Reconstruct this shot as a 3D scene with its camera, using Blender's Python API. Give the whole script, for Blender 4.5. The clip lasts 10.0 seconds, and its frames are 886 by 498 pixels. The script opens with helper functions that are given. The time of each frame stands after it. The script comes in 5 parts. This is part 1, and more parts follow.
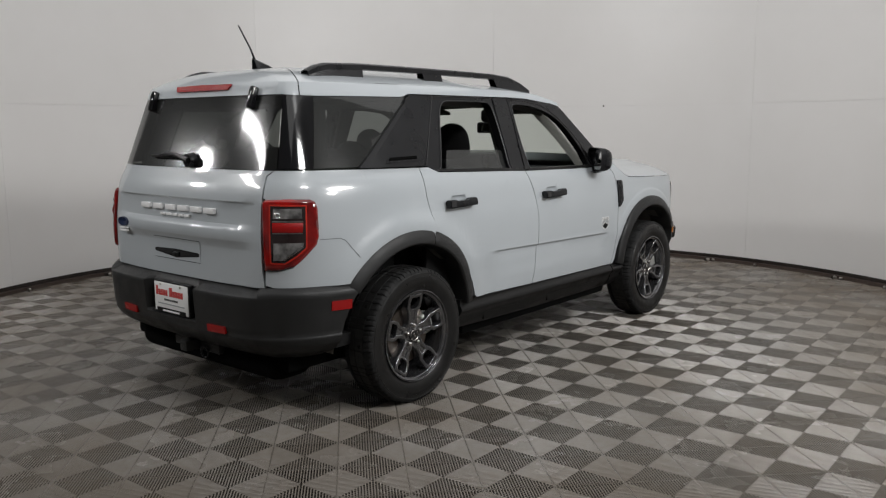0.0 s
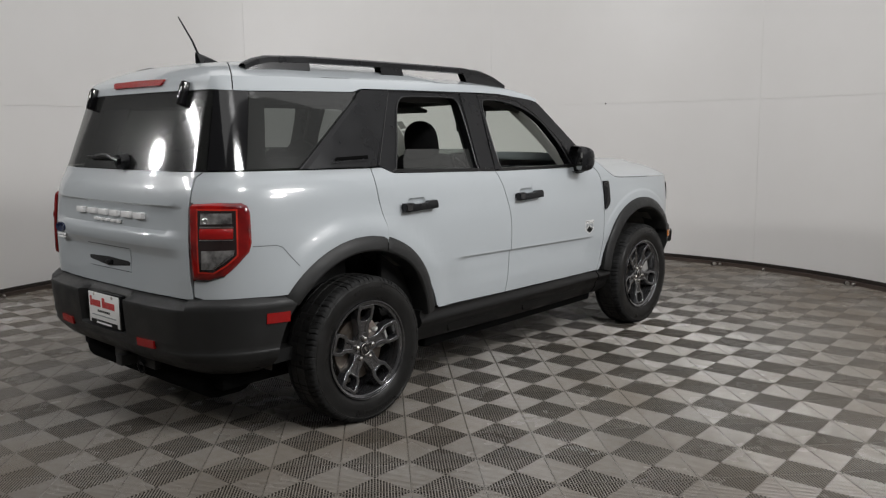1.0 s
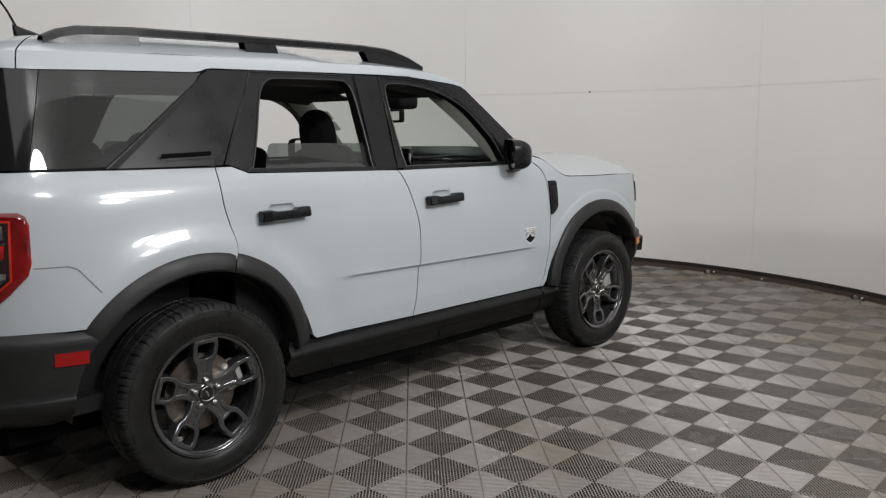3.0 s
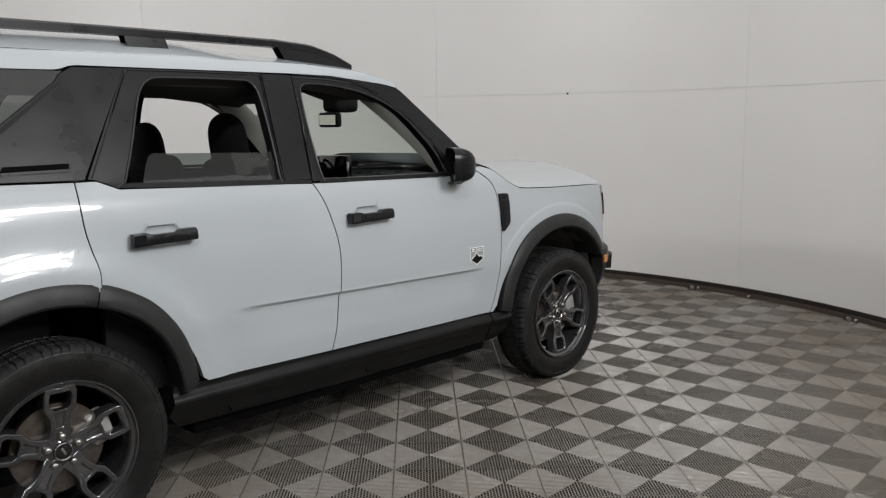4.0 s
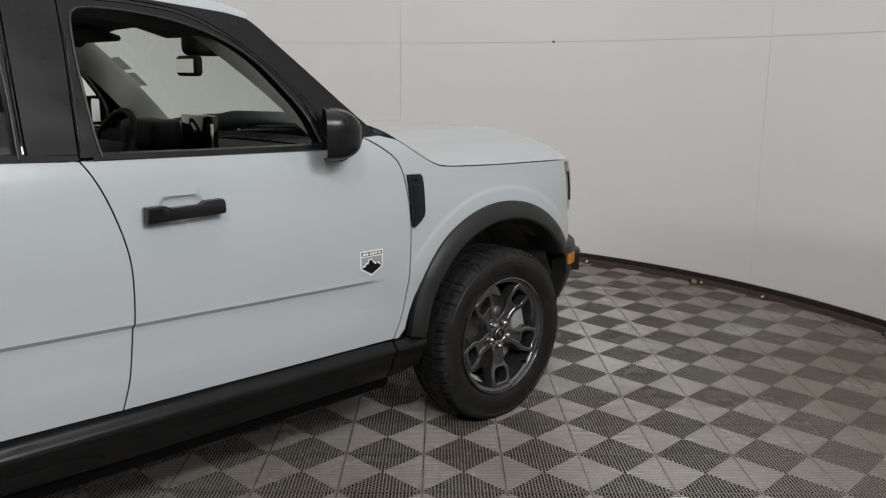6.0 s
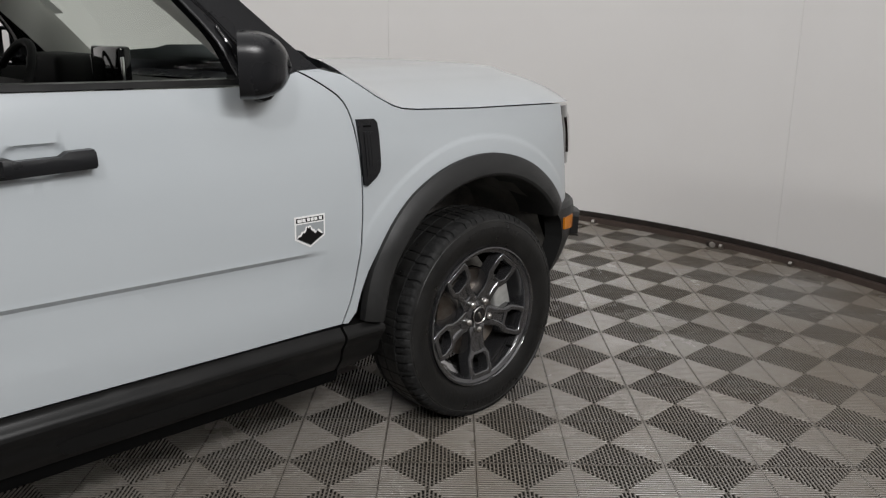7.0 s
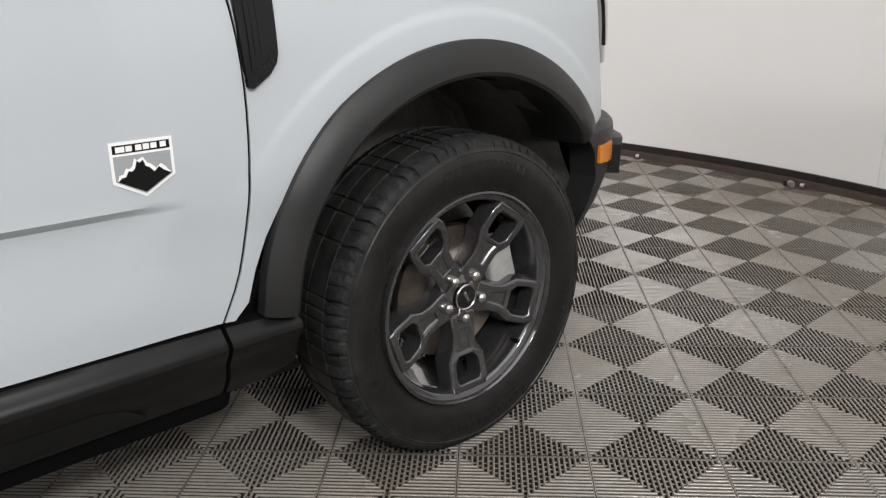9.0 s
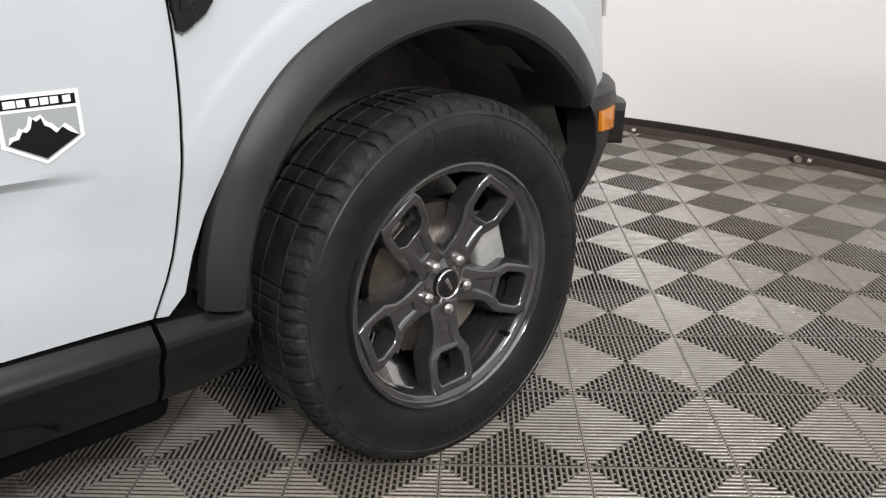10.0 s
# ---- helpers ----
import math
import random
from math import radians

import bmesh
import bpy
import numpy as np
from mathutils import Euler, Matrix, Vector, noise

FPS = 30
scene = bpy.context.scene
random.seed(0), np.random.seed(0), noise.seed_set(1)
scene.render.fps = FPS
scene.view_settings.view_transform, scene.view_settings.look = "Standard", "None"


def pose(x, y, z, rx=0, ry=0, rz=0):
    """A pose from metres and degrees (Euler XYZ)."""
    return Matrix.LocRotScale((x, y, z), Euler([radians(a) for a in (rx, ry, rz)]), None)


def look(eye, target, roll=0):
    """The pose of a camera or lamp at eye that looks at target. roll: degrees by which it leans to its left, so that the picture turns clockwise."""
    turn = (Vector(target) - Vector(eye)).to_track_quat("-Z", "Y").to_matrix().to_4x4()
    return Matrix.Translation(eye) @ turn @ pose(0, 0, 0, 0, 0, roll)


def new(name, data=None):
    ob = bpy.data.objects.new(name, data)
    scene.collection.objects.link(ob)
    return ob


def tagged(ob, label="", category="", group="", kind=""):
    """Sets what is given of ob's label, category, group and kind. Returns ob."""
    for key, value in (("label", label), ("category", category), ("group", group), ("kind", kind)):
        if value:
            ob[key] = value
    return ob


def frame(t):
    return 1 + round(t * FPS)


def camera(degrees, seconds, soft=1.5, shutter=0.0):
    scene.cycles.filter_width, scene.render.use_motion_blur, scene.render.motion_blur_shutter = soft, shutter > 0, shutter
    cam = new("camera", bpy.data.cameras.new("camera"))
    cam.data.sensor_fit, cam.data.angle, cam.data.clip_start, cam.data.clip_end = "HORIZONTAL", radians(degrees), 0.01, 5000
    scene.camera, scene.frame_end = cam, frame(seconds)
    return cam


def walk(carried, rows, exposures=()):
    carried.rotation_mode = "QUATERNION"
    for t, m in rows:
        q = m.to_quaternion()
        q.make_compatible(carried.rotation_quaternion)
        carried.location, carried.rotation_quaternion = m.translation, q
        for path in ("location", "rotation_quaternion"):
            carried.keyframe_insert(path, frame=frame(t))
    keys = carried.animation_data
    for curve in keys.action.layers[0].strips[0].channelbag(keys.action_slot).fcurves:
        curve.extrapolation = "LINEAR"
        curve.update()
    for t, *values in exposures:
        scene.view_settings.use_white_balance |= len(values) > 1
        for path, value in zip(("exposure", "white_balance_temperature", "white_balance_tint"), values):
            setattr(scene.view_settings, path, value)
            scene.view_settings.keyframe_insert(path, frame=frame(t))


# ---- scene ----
cam = camera(56.2, 10.0, soft=1.25)
PATH = [
    (0, (3.758, -3.153, 1.439), (2.485, -1.639, 1.145), -0.3),
    (0.5, (3.774, -2.904, 1.424), (2.476, -1.408, 1.146), -0.5),
    (1, (3.82, -2.654, 1.411), (2.493, -1.185, 1.122), -0.7),
    (1.5, (3.791, -2.403, 1.399), (2.439, -0.959, 1.101), -0.8),
    (2, (3.755, -2.154, 1.396), (2.374, -0.74, 1.094), -1.0),
    (2.5, (3.755, -1.847, 1.394), (2.352, -0.458, 1.077), -1.1),
    (3, (3.743, -1.571, 1.384), (2.359, -0.16, 1.081), -0.8),
    (4.5, (3.525, -0.643, 1.412), (2.122, 0.749, 1.105), -0.2),
    (5, (3.425, -0.339, 1.408), (1.983, 1.006, 1.077), -0.1),
    (5.5, (3.268, -0.044, 1.411), (1.845, 1.315, 1.055), 0.1),
    (7, (2.776, 0.766, 1.304), (1.365, 2.085, 0.784), 0.5),
    (7.5, (2.607, 1.007, 1.263), (1.203, 2.325, 0.724), 0.0),
    (8, (2.439, 1.253, 1.198), (1.032, 2.556, 0.63), -0.7),
    (8.5, (2.297, 1.423, 1.121), (0.859, 2.667, 0.5), -0.8),
    (9, (2.171, 1.549, 1.053), (0.73, 2.771, 0.398), -0.7),
    (9.5, (2.073, 1.642, 1.005), (0.644, 2.865, 0.325), -0.6),
    (10, (2.007, 1.716, 0.973), (0.594, 2.946, 0.271), -0.5),
]
walk(cam, [(t, look(eye, target, roll)) for t, eye, target, roll in PATH],
     exposures=[(0, -0.2, 6500, 10), (2.5, -0.1, 6500, 10), (5.5, -0.2, 6500, 10), (7, -0.08, 6520, 10.5), (8, 0.02, 6540, 11), (8.5, 0.36, 6560, 11), (9, 0.44, 6560, 11), (10, 0.78, 6560, 11)])

# ---- light ----
world = bpy.data.worlds.new("hall_dark")
scene.world = world
world.use_nodes = True
world.node_tree.nodes["Background"].inputs[0].default_value = (0.9, 0.95, 1.0, 1)
world.node_tree.nodes["Background"].inputs[1].default_value = 0.01


# ---- materials ----
def material(name, color, rough=0.5, metal=0.0, coat=0.0, vary=0.0, scale=8.0, fine=0.0, fine_scale=300.0, bump=0.0, bump_scale=200.0,
             transmission=0.0, ior=1.45, rough_vary=0.0, coords="Object", random_vary=0.0, tint=None, gloss=0.5):
    m = bpy.data.materials.new(name)
    m.use_nodes = True
    nt = m.node_tree
    b = nt.nodes["Principled BSDF"]
    b.inputs["Roughness"].default_value = rough
    b.inputs["Metallic"].default_value = metal
    b.inputs["Specular IOR Level"].default_value = gloss
    b.inputs["Coat Weight"].default_value = coat
    b.inputs["Coat Roughness"].default_value = 0.03
    b.inputs["Transmission Weight"].default_value = transmission
    b.inputs["IOR"].default_value = ior
    b.inputs["Base Color"].default_value = (*color, 1)
    tc = nt.nodes.new("ShaderNodeNewGeometry" if coords == "Position" else "ShaderNodeTexCoord")

    def noise_node(s, detail=4.0):
        n = nt.nodes.new("ShaderNodeTexNoise")
        n.inputs["Scale"].default_value = s
        n.inputs["Detail"].default_value = detail
        nt.links.new(tc.outputs[coords], n.inputs["Vector"])
        return n

    last = None
    if vary or fine or random_vary:
        rgb = nt.nodes.new("ShaderNodeRGB")
        rgb.outputs[0].default_value = (*color, 1)
        last = rgb.outputs[0]
        other = tint or tuple(c * 0.6 for c in color)
        for amount, s in ((vary, scale), (fine, fine_scale)):
            if amount:
                n = noise_node(s)
                ramp = nt.nodes.new("ShaderNodeMapRange")
                ramp.inputs["From Min"].default_value, ramp.inputs["From Max"].default_value = 0.35, 0.7
                ramp.inputs["To Max"].default_value = amount
                nt.links.new(n.outputs["Fac"], ramp.inputs["Value"])
                mix = nt.nodes.new("ShaderNodeMix")
                mix.data_type = "RGBA"
                nt.links.new(ramp.outputs[0], mix.inputs["Factor"])
                nt.links.new(last, mix.inputs["A"])
                mix.inputs["B"].default_value = (*other, 1)
                last = mix.outputs["Result"]
        if random_vary:
            info = nt.nodes.new("ShaderNodeObjectInfo")
            hsv = nt.nodes.new("ShaderNodeHueSaturation")
            mr = nt.nodes.new("ShaderNodeMapRange")
            mr.inputs["To Min"].default_value, mr.inputs["To Max"].default_value = 1 - random_vary, 1 + random_vary
            nt.links.new(info.outputs["Random"], mr.inputs["Value"])
            nt.links.new(mr.outputs[0], hsv.inputs["Value"])
            nt.links.new(last, hsv.inputs["Color"])
            last = hsv.outputs[0]
        nt.links.new(last, b.inputs["Base Color"])
    if rough_vary:
        n = noise_node(scale * 1.7)
        mr = nt.nodes.new("ShaderNodeMapRange")
        mr.inputs["From Min"].default_value, mr.inputs["From Max"].default_value = 0.3, 0.7
        mr.inputs["To Min"].default_value, mr.inputs["To Max"].default_value = rough - rough_vary, rough + rough_vary
        nt.links.new(n.outputs["Fac"], mr.inputs["Value"])
        nt.links.new(mr.outputs[0], b.inputs["Roughness"])
    if bump:
        n = noise_node(bump_scale, 3.0)
        bn = nt.nodes.new("ShaderNodeBump")
        bn.inputs["Strength"].default_value = bump
        bn.inputs["Distance"].default_value = 0.002
        nt.links.new(n.outputs["Fac"], bn.inputs["Height"])
        nt.links.new(bn.outputs[0], b.inputs["Normal"])
    return m


def tinted_glass(name, color, weight, rough=0.0, haze=0.0):
    """Thin window glass: a clear, tinted see-through part under a mirror gloss."""
    m = bpy.data.materials.new(name)
    m.use_nodes = True
    nt = m.node_tree
    nt.nodes.clear()
    out = nt.nodes.new("ShaderNodeOutputMaterial")
    clear, gloss, mix = nt.nodes.new("ShaderNodeBsdfTransparent"), nt.nodes.new("ShaderNodeBsdfGlossy"), nt.nodes.new("ShaderNodeMixShader")
    # gloss rises towards a grazing view
    facing, power, scale_node = nt.nodes.new("ShaderNodeLayerWeight"), nt.nodes.new("ShaderNodeMath"), nt.nodes.new("ShaderNodeMath")
    facing.inputs["Blend"].default_value = 0.5
    power.operation, power.inputs[1].default_value = "POWER", 4.0
    scale_node.operation, scale_node.inputs[1].default_value, scale_node.inputs[2].default_value = "MULTIPLY_ADD", 0.9, weight
    nt.links.new(facing.outputs["Facing"], power.inputs[0])
    nt.links.new(power.outputs[0], scale_node.inputs[0])
    nt.links.new(scale_node.outputs[0], mix.inputs[0])
    clear.inputs[0].default_value = (*color, 1)
    gloss.inputs["Roughness"].default_value = rough
    # a thin diffuse film: dust, plus hazy reflections put in as colour
    haze_layer, film = nt.nodes.new("ShaderNodeBsdfDiffuse"), nt.nodes.new("ShaderNodeMixShader")
    haze_layer.inputs[0].default_value = (0.35, 0.36, 0.35, 1)
    film.inputs[0].default_value = haze
    nt.links.new(clear.outputs[0], film.inputs[1])
    nt.links.new(haze_layer.outputs[0], film.inputs[2])
    nt.links.new(film.outputs[0], mix.inputs[1])
    bloom, both = nt.nodes.new("ShaderNodeBsdfGlossy"), nt.nodes.new("ShaderNodeMixShader")
    bloom.inputs["Roughness"].default_value = 0.22
    both.inputs[0].default_value = 0.14
    nt.links.new(gloss.outputs[0], both.inputs[1])
    nt.links.new(bloom.outputs[0], both.inputs[2])
    nt.links.new(both.outputs[0], mix.inputs[2])
    nt.links.new(mix.outputs[0], out.inputs[0])
    return m


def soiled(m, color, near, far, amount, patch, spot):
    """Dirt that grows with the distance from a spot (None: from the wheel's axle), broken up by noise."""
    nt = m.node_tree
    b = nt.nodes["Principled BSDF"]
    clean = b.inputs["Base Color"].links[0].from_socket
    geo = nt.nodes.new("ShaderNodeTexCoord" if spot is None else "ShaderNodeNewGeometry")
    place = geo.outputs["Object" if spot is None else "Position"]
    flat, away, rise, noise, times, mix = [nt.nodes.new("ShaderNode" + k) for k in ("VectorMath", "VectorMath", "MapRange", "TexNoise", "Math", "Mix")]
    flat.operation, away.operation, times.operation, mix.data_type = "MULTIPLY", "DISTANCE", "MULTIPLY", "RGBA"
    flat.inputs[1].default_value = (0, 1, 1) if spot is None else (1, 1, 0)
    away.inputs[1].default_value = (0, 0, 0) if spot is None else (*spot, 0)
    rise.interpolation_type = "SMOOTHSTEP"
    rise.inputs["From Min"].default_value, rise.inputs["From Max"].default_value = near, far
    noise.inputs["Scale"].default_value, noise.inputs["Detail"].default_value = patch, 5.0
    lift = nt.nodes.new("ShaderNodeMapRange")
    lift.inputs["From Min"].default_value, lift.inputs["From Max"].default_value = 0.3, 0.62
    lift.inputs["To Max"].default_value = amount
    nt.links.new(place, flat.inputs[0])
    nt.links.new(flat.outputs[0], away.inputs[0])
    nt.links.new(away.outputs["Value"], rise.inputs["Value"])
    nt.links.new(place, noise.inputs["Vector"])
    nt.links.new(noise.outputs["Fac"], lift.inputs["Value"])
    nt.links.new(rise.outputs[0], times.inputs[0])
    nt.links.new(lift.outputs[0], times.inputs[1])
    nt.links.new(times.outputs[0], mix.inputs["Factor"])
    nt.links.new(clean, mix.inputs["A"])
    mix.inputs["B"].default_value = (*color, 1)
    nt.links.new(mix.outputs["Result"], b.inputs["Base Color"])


PAINT = material("grey_blue_paint", (0.449, 0.481, 0.503), 0.28, 0.0, 0.8, vary=0.05, scale=3.0, fine=0.04, fine_scale=900.0)
CLADDING = material("black_grained_plastic", (0.0155, 0.0158, 0.0160), 0.45, vary=0.5, scale=6.0, tint=(0.023, 0.0228, 0.0225), fine=0.2, fine_scale=180.0, bump=0.25, bump_scale=900.0, rough_vary=0.1, gloss=0.45)
GLOSS_BLACK = material("gloss_black", (0.008, 0.008, 0.009), 0.08, 0.0, 0.6)
SATIN_BLACK = material("satin_black", (0.0078, 0.008, 0.0092), 0.30, vary=0.4, scale=5.0, tint=(0.0125, 0.0128, 0.0142), fine=0.2, fine_scale=240.0, rough_vary=0.06, gloss=0.36)
# near-black that stands for shade in joints, in slots and under the car
DARK = material("dark_inside", (0.004, 0.004, 0.004), 1.0)
DARK.node_tree.nodes["Principled BSDF"].inputs["Specular IOR Level"].default_value = 0.05
LINER = material("wheel_well_liner", (0.085, 0.083, 0.080), 0.5, vary=0.8, scale=13.0, tint=(0.22, 0.208, 0.188), fine=0.6, fine_scale=120.0, bump=1.0, bump_scale=60.0)
RUBBER = material("tyre_rubber", (0.007, 0.007, 0.007), 0.38, vary=0.9, scale=8.0, tint=(0.013, 0.0126, 0.0122), fine=0.6, fine_scale=70.0, bump=0.45, bump_scale=120.0, rough_vary=0.14, gloss=0.38)
TREAD = material("dusty_worn_tread", (0.026, 0.0262, 0.0262), 0.70, vary=1.0, scale=22.0, tint=(0.006, 0.0061, 0.0062), fine=0.8, fine_scale=130.0, bump=1.0, bump_scale=90.0, rough_vary=0.10, gloss=0.3)
NUT = material("polished_nut", (0.62, 0.60, 0.58), 0.22, 1.0, vary=0.4, scale=90.0, tint=(0.3, 0.27, 0.25))
RIM = material("dark_grey_alloy", (0.138, 0.138, 0.144), 0.17, 0.85, 1.0, vary=0.10, scale=20.0)
DISC = material("brake_disc_steel", (0.22, 0.20, 0.18), 0.4, 1.0, vary=0.6, scale=40.0, tint=(0.12, 0.08, 0.05))
STEEL = material("worn_steel", (0.55, 0.53, 0.5), 0.35, 1.0, vary=0.5, scale=40.0, tint=(0.25, 0.2, 0.16))
CHROME = material("chrome", (0.75, 0.75, 0.75), 0.12, 1.0)
CALIPER = material("cast_aluminium", (0.5, 0.5, 0.48), 0.5, 0.4, vary=0.5, scale=40.0)
RED_LENS = material("red_lens", (0.30, 0.006, 0.005), 0.07, 0.0, 0.8, vary=0.9, scale=9.0, tint=(0.05, 0.001, 0.002))
RED_PLAIN = material("red_reflector", (0.30, 0.008, 0.008), 0.22, 0.0, 0.15, bump=0.5, bump_scale=500.0)
# brighter red that stands for highlights along the tail lamp's inner edge
RED_HIGHLIGHT = material("highlight_red_lens", (0.55, 0.035, 0.02), 0.15, 0.0, 0.5, vary=0.5, scale=20.0, tint=(0.25, 0.008, 0.006))
DARK_LENS = material("smoked_lens", (0.02, 0.012, 0.012), 0.06, 0.0, 0.8)
CLEAR_LENS = material("clear_lamp_lens", (0.50, 0.49, 0.48), 0.12, 0.6, 1.0, vary=1.0, scale=22.0, tint=(0.07, 0.065, 0.065), bump=0.8, bump_scale=30.0)
AMBER = material("amber_lens", (0.75, 0.25, 0.02), 0.15, 0.0, 0.6, bump=0.6, bump_scale=400.0)
WHITE = material("white_print", (0.80, 0.80, 0.79), 0.35)
BLACK_PRINT = material("black_print", (0.006, 0.006, 0.006), 0.5, gloss=0.2)
SILL = material("smooth_black_plastic", (0.007, 0.007, 0.0072), 0.36, vary=0.5, scale=6.0, tint=(0.012, 0.0118, 0.0112), rough_vary=0.08, gloss=0.32)
RED_PRINT = material("red_print", (0.52, 0.06, 0.06), 0.4)
SILVER = material("silver_letters", (0.92, 0.92, 0.92), 0.25, 0.0, 0.5)
FABRIC = material("black_seat_cloth", (0.014, 0.014, 0.015), 0.9, bump=0.5, bump_scale=500.0, vary=0.3, scale=10.0)
TRIM = material("dark_cabin_plastic", (0.010, 0.010, 0.010), 0.7, bump=0.2, bump_scale=600.0, gloss=0.25)
HEADLINER = material("grey_headliner", (0.075, 0.075, 0.07), 0.9, vary=0.15, scale=9.0, bump=0.3, bump_scale=700.0)
PILLAR_TRIM = material("light_grey_pillar_trim", (0.46, 0.455, 0.43), 0.7, vary=0.1, scale=9.0)
CLEAR_GLASS = tinted_glass("clear_glass", (0.77, 0.82, 0.77), 0.05)
DOOR_GLASS = tinted_glass("hazy_door_glass", (0.25, 0.28, 0.265), 0.06, haze=0.075)
PRIVACY = tinted_glass("privacy_glass", (0.17, 0.185, 0.175), 0.06, haze=0.075)
REAR_GLASS = tinted_glass("rear_privacy_glass", (0.12, 0.13, 0.12), 0.08, rough=0.09, haze=0.035)
WALL = material("white_booth_sheet", (0.84, 0.825, 0.812), 0.33, vary=0.22, scale=0.7, tint=(0.74, 0.715, 0.69), fine=0.10, fine_scale=4.0, bump=0.06, bump_scale=12.0)
SEAM = material("grey_joint", (0.77, 0.755, 0.74), 0.8)
RAIL_TOP = material("brown_rail", (0.085, 0.062, 0.052), 0.5, vary=0.6, scale=9.0, tint=(0.05, 0.036, 0.03), fine=0.4, fine_scale=60.0)
RAIL = material("dark_brown_rail", (0.016, 0.012, 0.010), 0.55, vary=0.6, scale=12.0, tint=(0.040, 0.029, 0.024))
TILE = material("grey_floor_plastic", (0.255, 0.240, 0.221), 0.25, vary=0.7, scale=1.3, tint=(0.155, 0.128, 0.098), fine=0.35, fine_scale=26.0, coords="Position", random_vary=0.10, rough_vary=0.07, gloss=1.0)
# near-black for the shade between ribs; brown dirt joins it towards the wall
GROOVE_SHADE = material("shaded_groove_plastic", (0.03, 0.028, 0.024), 0.9, vary=0.5, scale=20.0, tint=(0.055, 0.049, 0.038), coords="Position", gloss=0.1)
soiled(RUBBER, (0.026, 0.0257, 0.025), 0.285, 0.350, 0.9, 26.0, None)
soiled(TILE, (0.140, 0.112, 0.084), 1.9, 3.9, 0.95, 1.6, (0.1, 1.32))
soiled(GROOVE_SHADE, (0.090, 0.071, 0.053), 1.9, 3.9, 0.95, 1.6, (0.1, 1.32))
# concrete under the tiles, made near-black for the shade down in the grooves
SUBFLOOR = material("shaded_concrete", (0.008, 0.008, 0.0075), 0.9, vary=0.5, scale=3.0)
ROOM = material("grey_hall_paint", (0.40, 0.40, 0.395), 0.8, vary=0.2, scale=1.0)
CEILING = material("grey_ceiling", (0.25, 0.25, 0.245), 0.9, vary=0.1, scale=1.0)


# ---- building helpers ----
def part(name, bm, mat, parent=None, label="", sharp=35.0):
    """Links a bmesh as one mesh object, under a parent if there is one."""
    bm.normal_update()
    for f in bm.faces:
        f.smooth = True
    for e in bm.edges:
        if len(e.link_faces) == 2 and e.calc_face_angle(0) > radians(sharp):
            e.smooth = False
    me = bpy.data.meshes.new(name)
    bm.to_mesh(me)
    bm.free()
    me.materials.append(mat)
    ob = new(name, me)
    ob.parent = parent
    return tagged(ob, label)


def holder(name, m, label, category, group="", kind=""):
    ob = new(name)
    ob.matrix_basis = m
    return tagged(ob, label, category, group, kind)


def box(x0, x1, y0, y1, z0, z1, bevel=0.0, segments=2, bm=None):
    bm = bm or bmesh.new()
    vs = bmesh.ops.create_cube(bm, size=1)["verts"]
    for v in vs:
        v.co = Vector(((x0 + x1) / 2 + v.co.x * (x1 - x0), (y0 + y1) / 2 + v.co.y * (y1 - y0), (z0 + z1) / 2 + v.co.z * (z1 - z0)))
    if bevel:
        es = list({e for v in vs for e in v.link_edges})
        bmesh.ops.bevel(bm, geom=es, offset=bevel, segments=segments, profile=0.5, affect="EDGES")
    return bm


def shift(bm, m):
    bmesh.ops.transform(bm, matrix=m, verts=bm.verts)
    return bm


def revolve(profile, n=64, axis="x", bm=None):
    """profile: (along the axis, radius). A closed ring of quads round the axis."""
    bm = bm or bmesh.new()
    rings = []
    for k in range(n):
        a = 2 * math.pi * k / n
        rings.append([bm.verts.new((l, r * math.sin(a), r * math.cos(a))) for l, r in profile])
    for k in range(n):
        p, q = rings[k], rings[(k + 1) % n]
        for i in range(len(profile) - 1):
            bm.faces.new((p[i], p[i + 1], q[i + 1], q[i]))
    bmesh.ops.remove_doubles(bm, verts=bm.verts, dist=1e-6)
    bmesh.ops.recalc_face_normals(bm, faces=bm.faces)
    return bm


def plate(outline, depth, bevel=0.0, hole=None):
    """A flat plate in the plane of y and z, from an outline, from x = 0 down to x = -depth."""
    bm = bmesh.new()
    f = bm.faces.new([bm.verts.new((0, a, b)) for a, b in outline])
    f.normal_update()
    if f.normal.x < 0:
        f.normal_flip()
    ex = bmesh.ops.extrude_face_region(bm, geom=[f])
    for v in [g for g in ex["geom"] if isinstance(g, bmesh.types.BMVert)]:
        v.co.x += depth
    for v in bm.verts:
        v.co.x -= depth
    bmesh.ops.recalc_face_normals(bm, faces=bm.faces)
    if bevel:
        top = [e for e in bm.edges if all(abs(v.co.x) < 1e-6 for v in e.verts)]
        bmesh.ops.bevel(bm, geom=top, offset=bevel, segments=2, profile=0.5, affect="EDGES")
    return bm


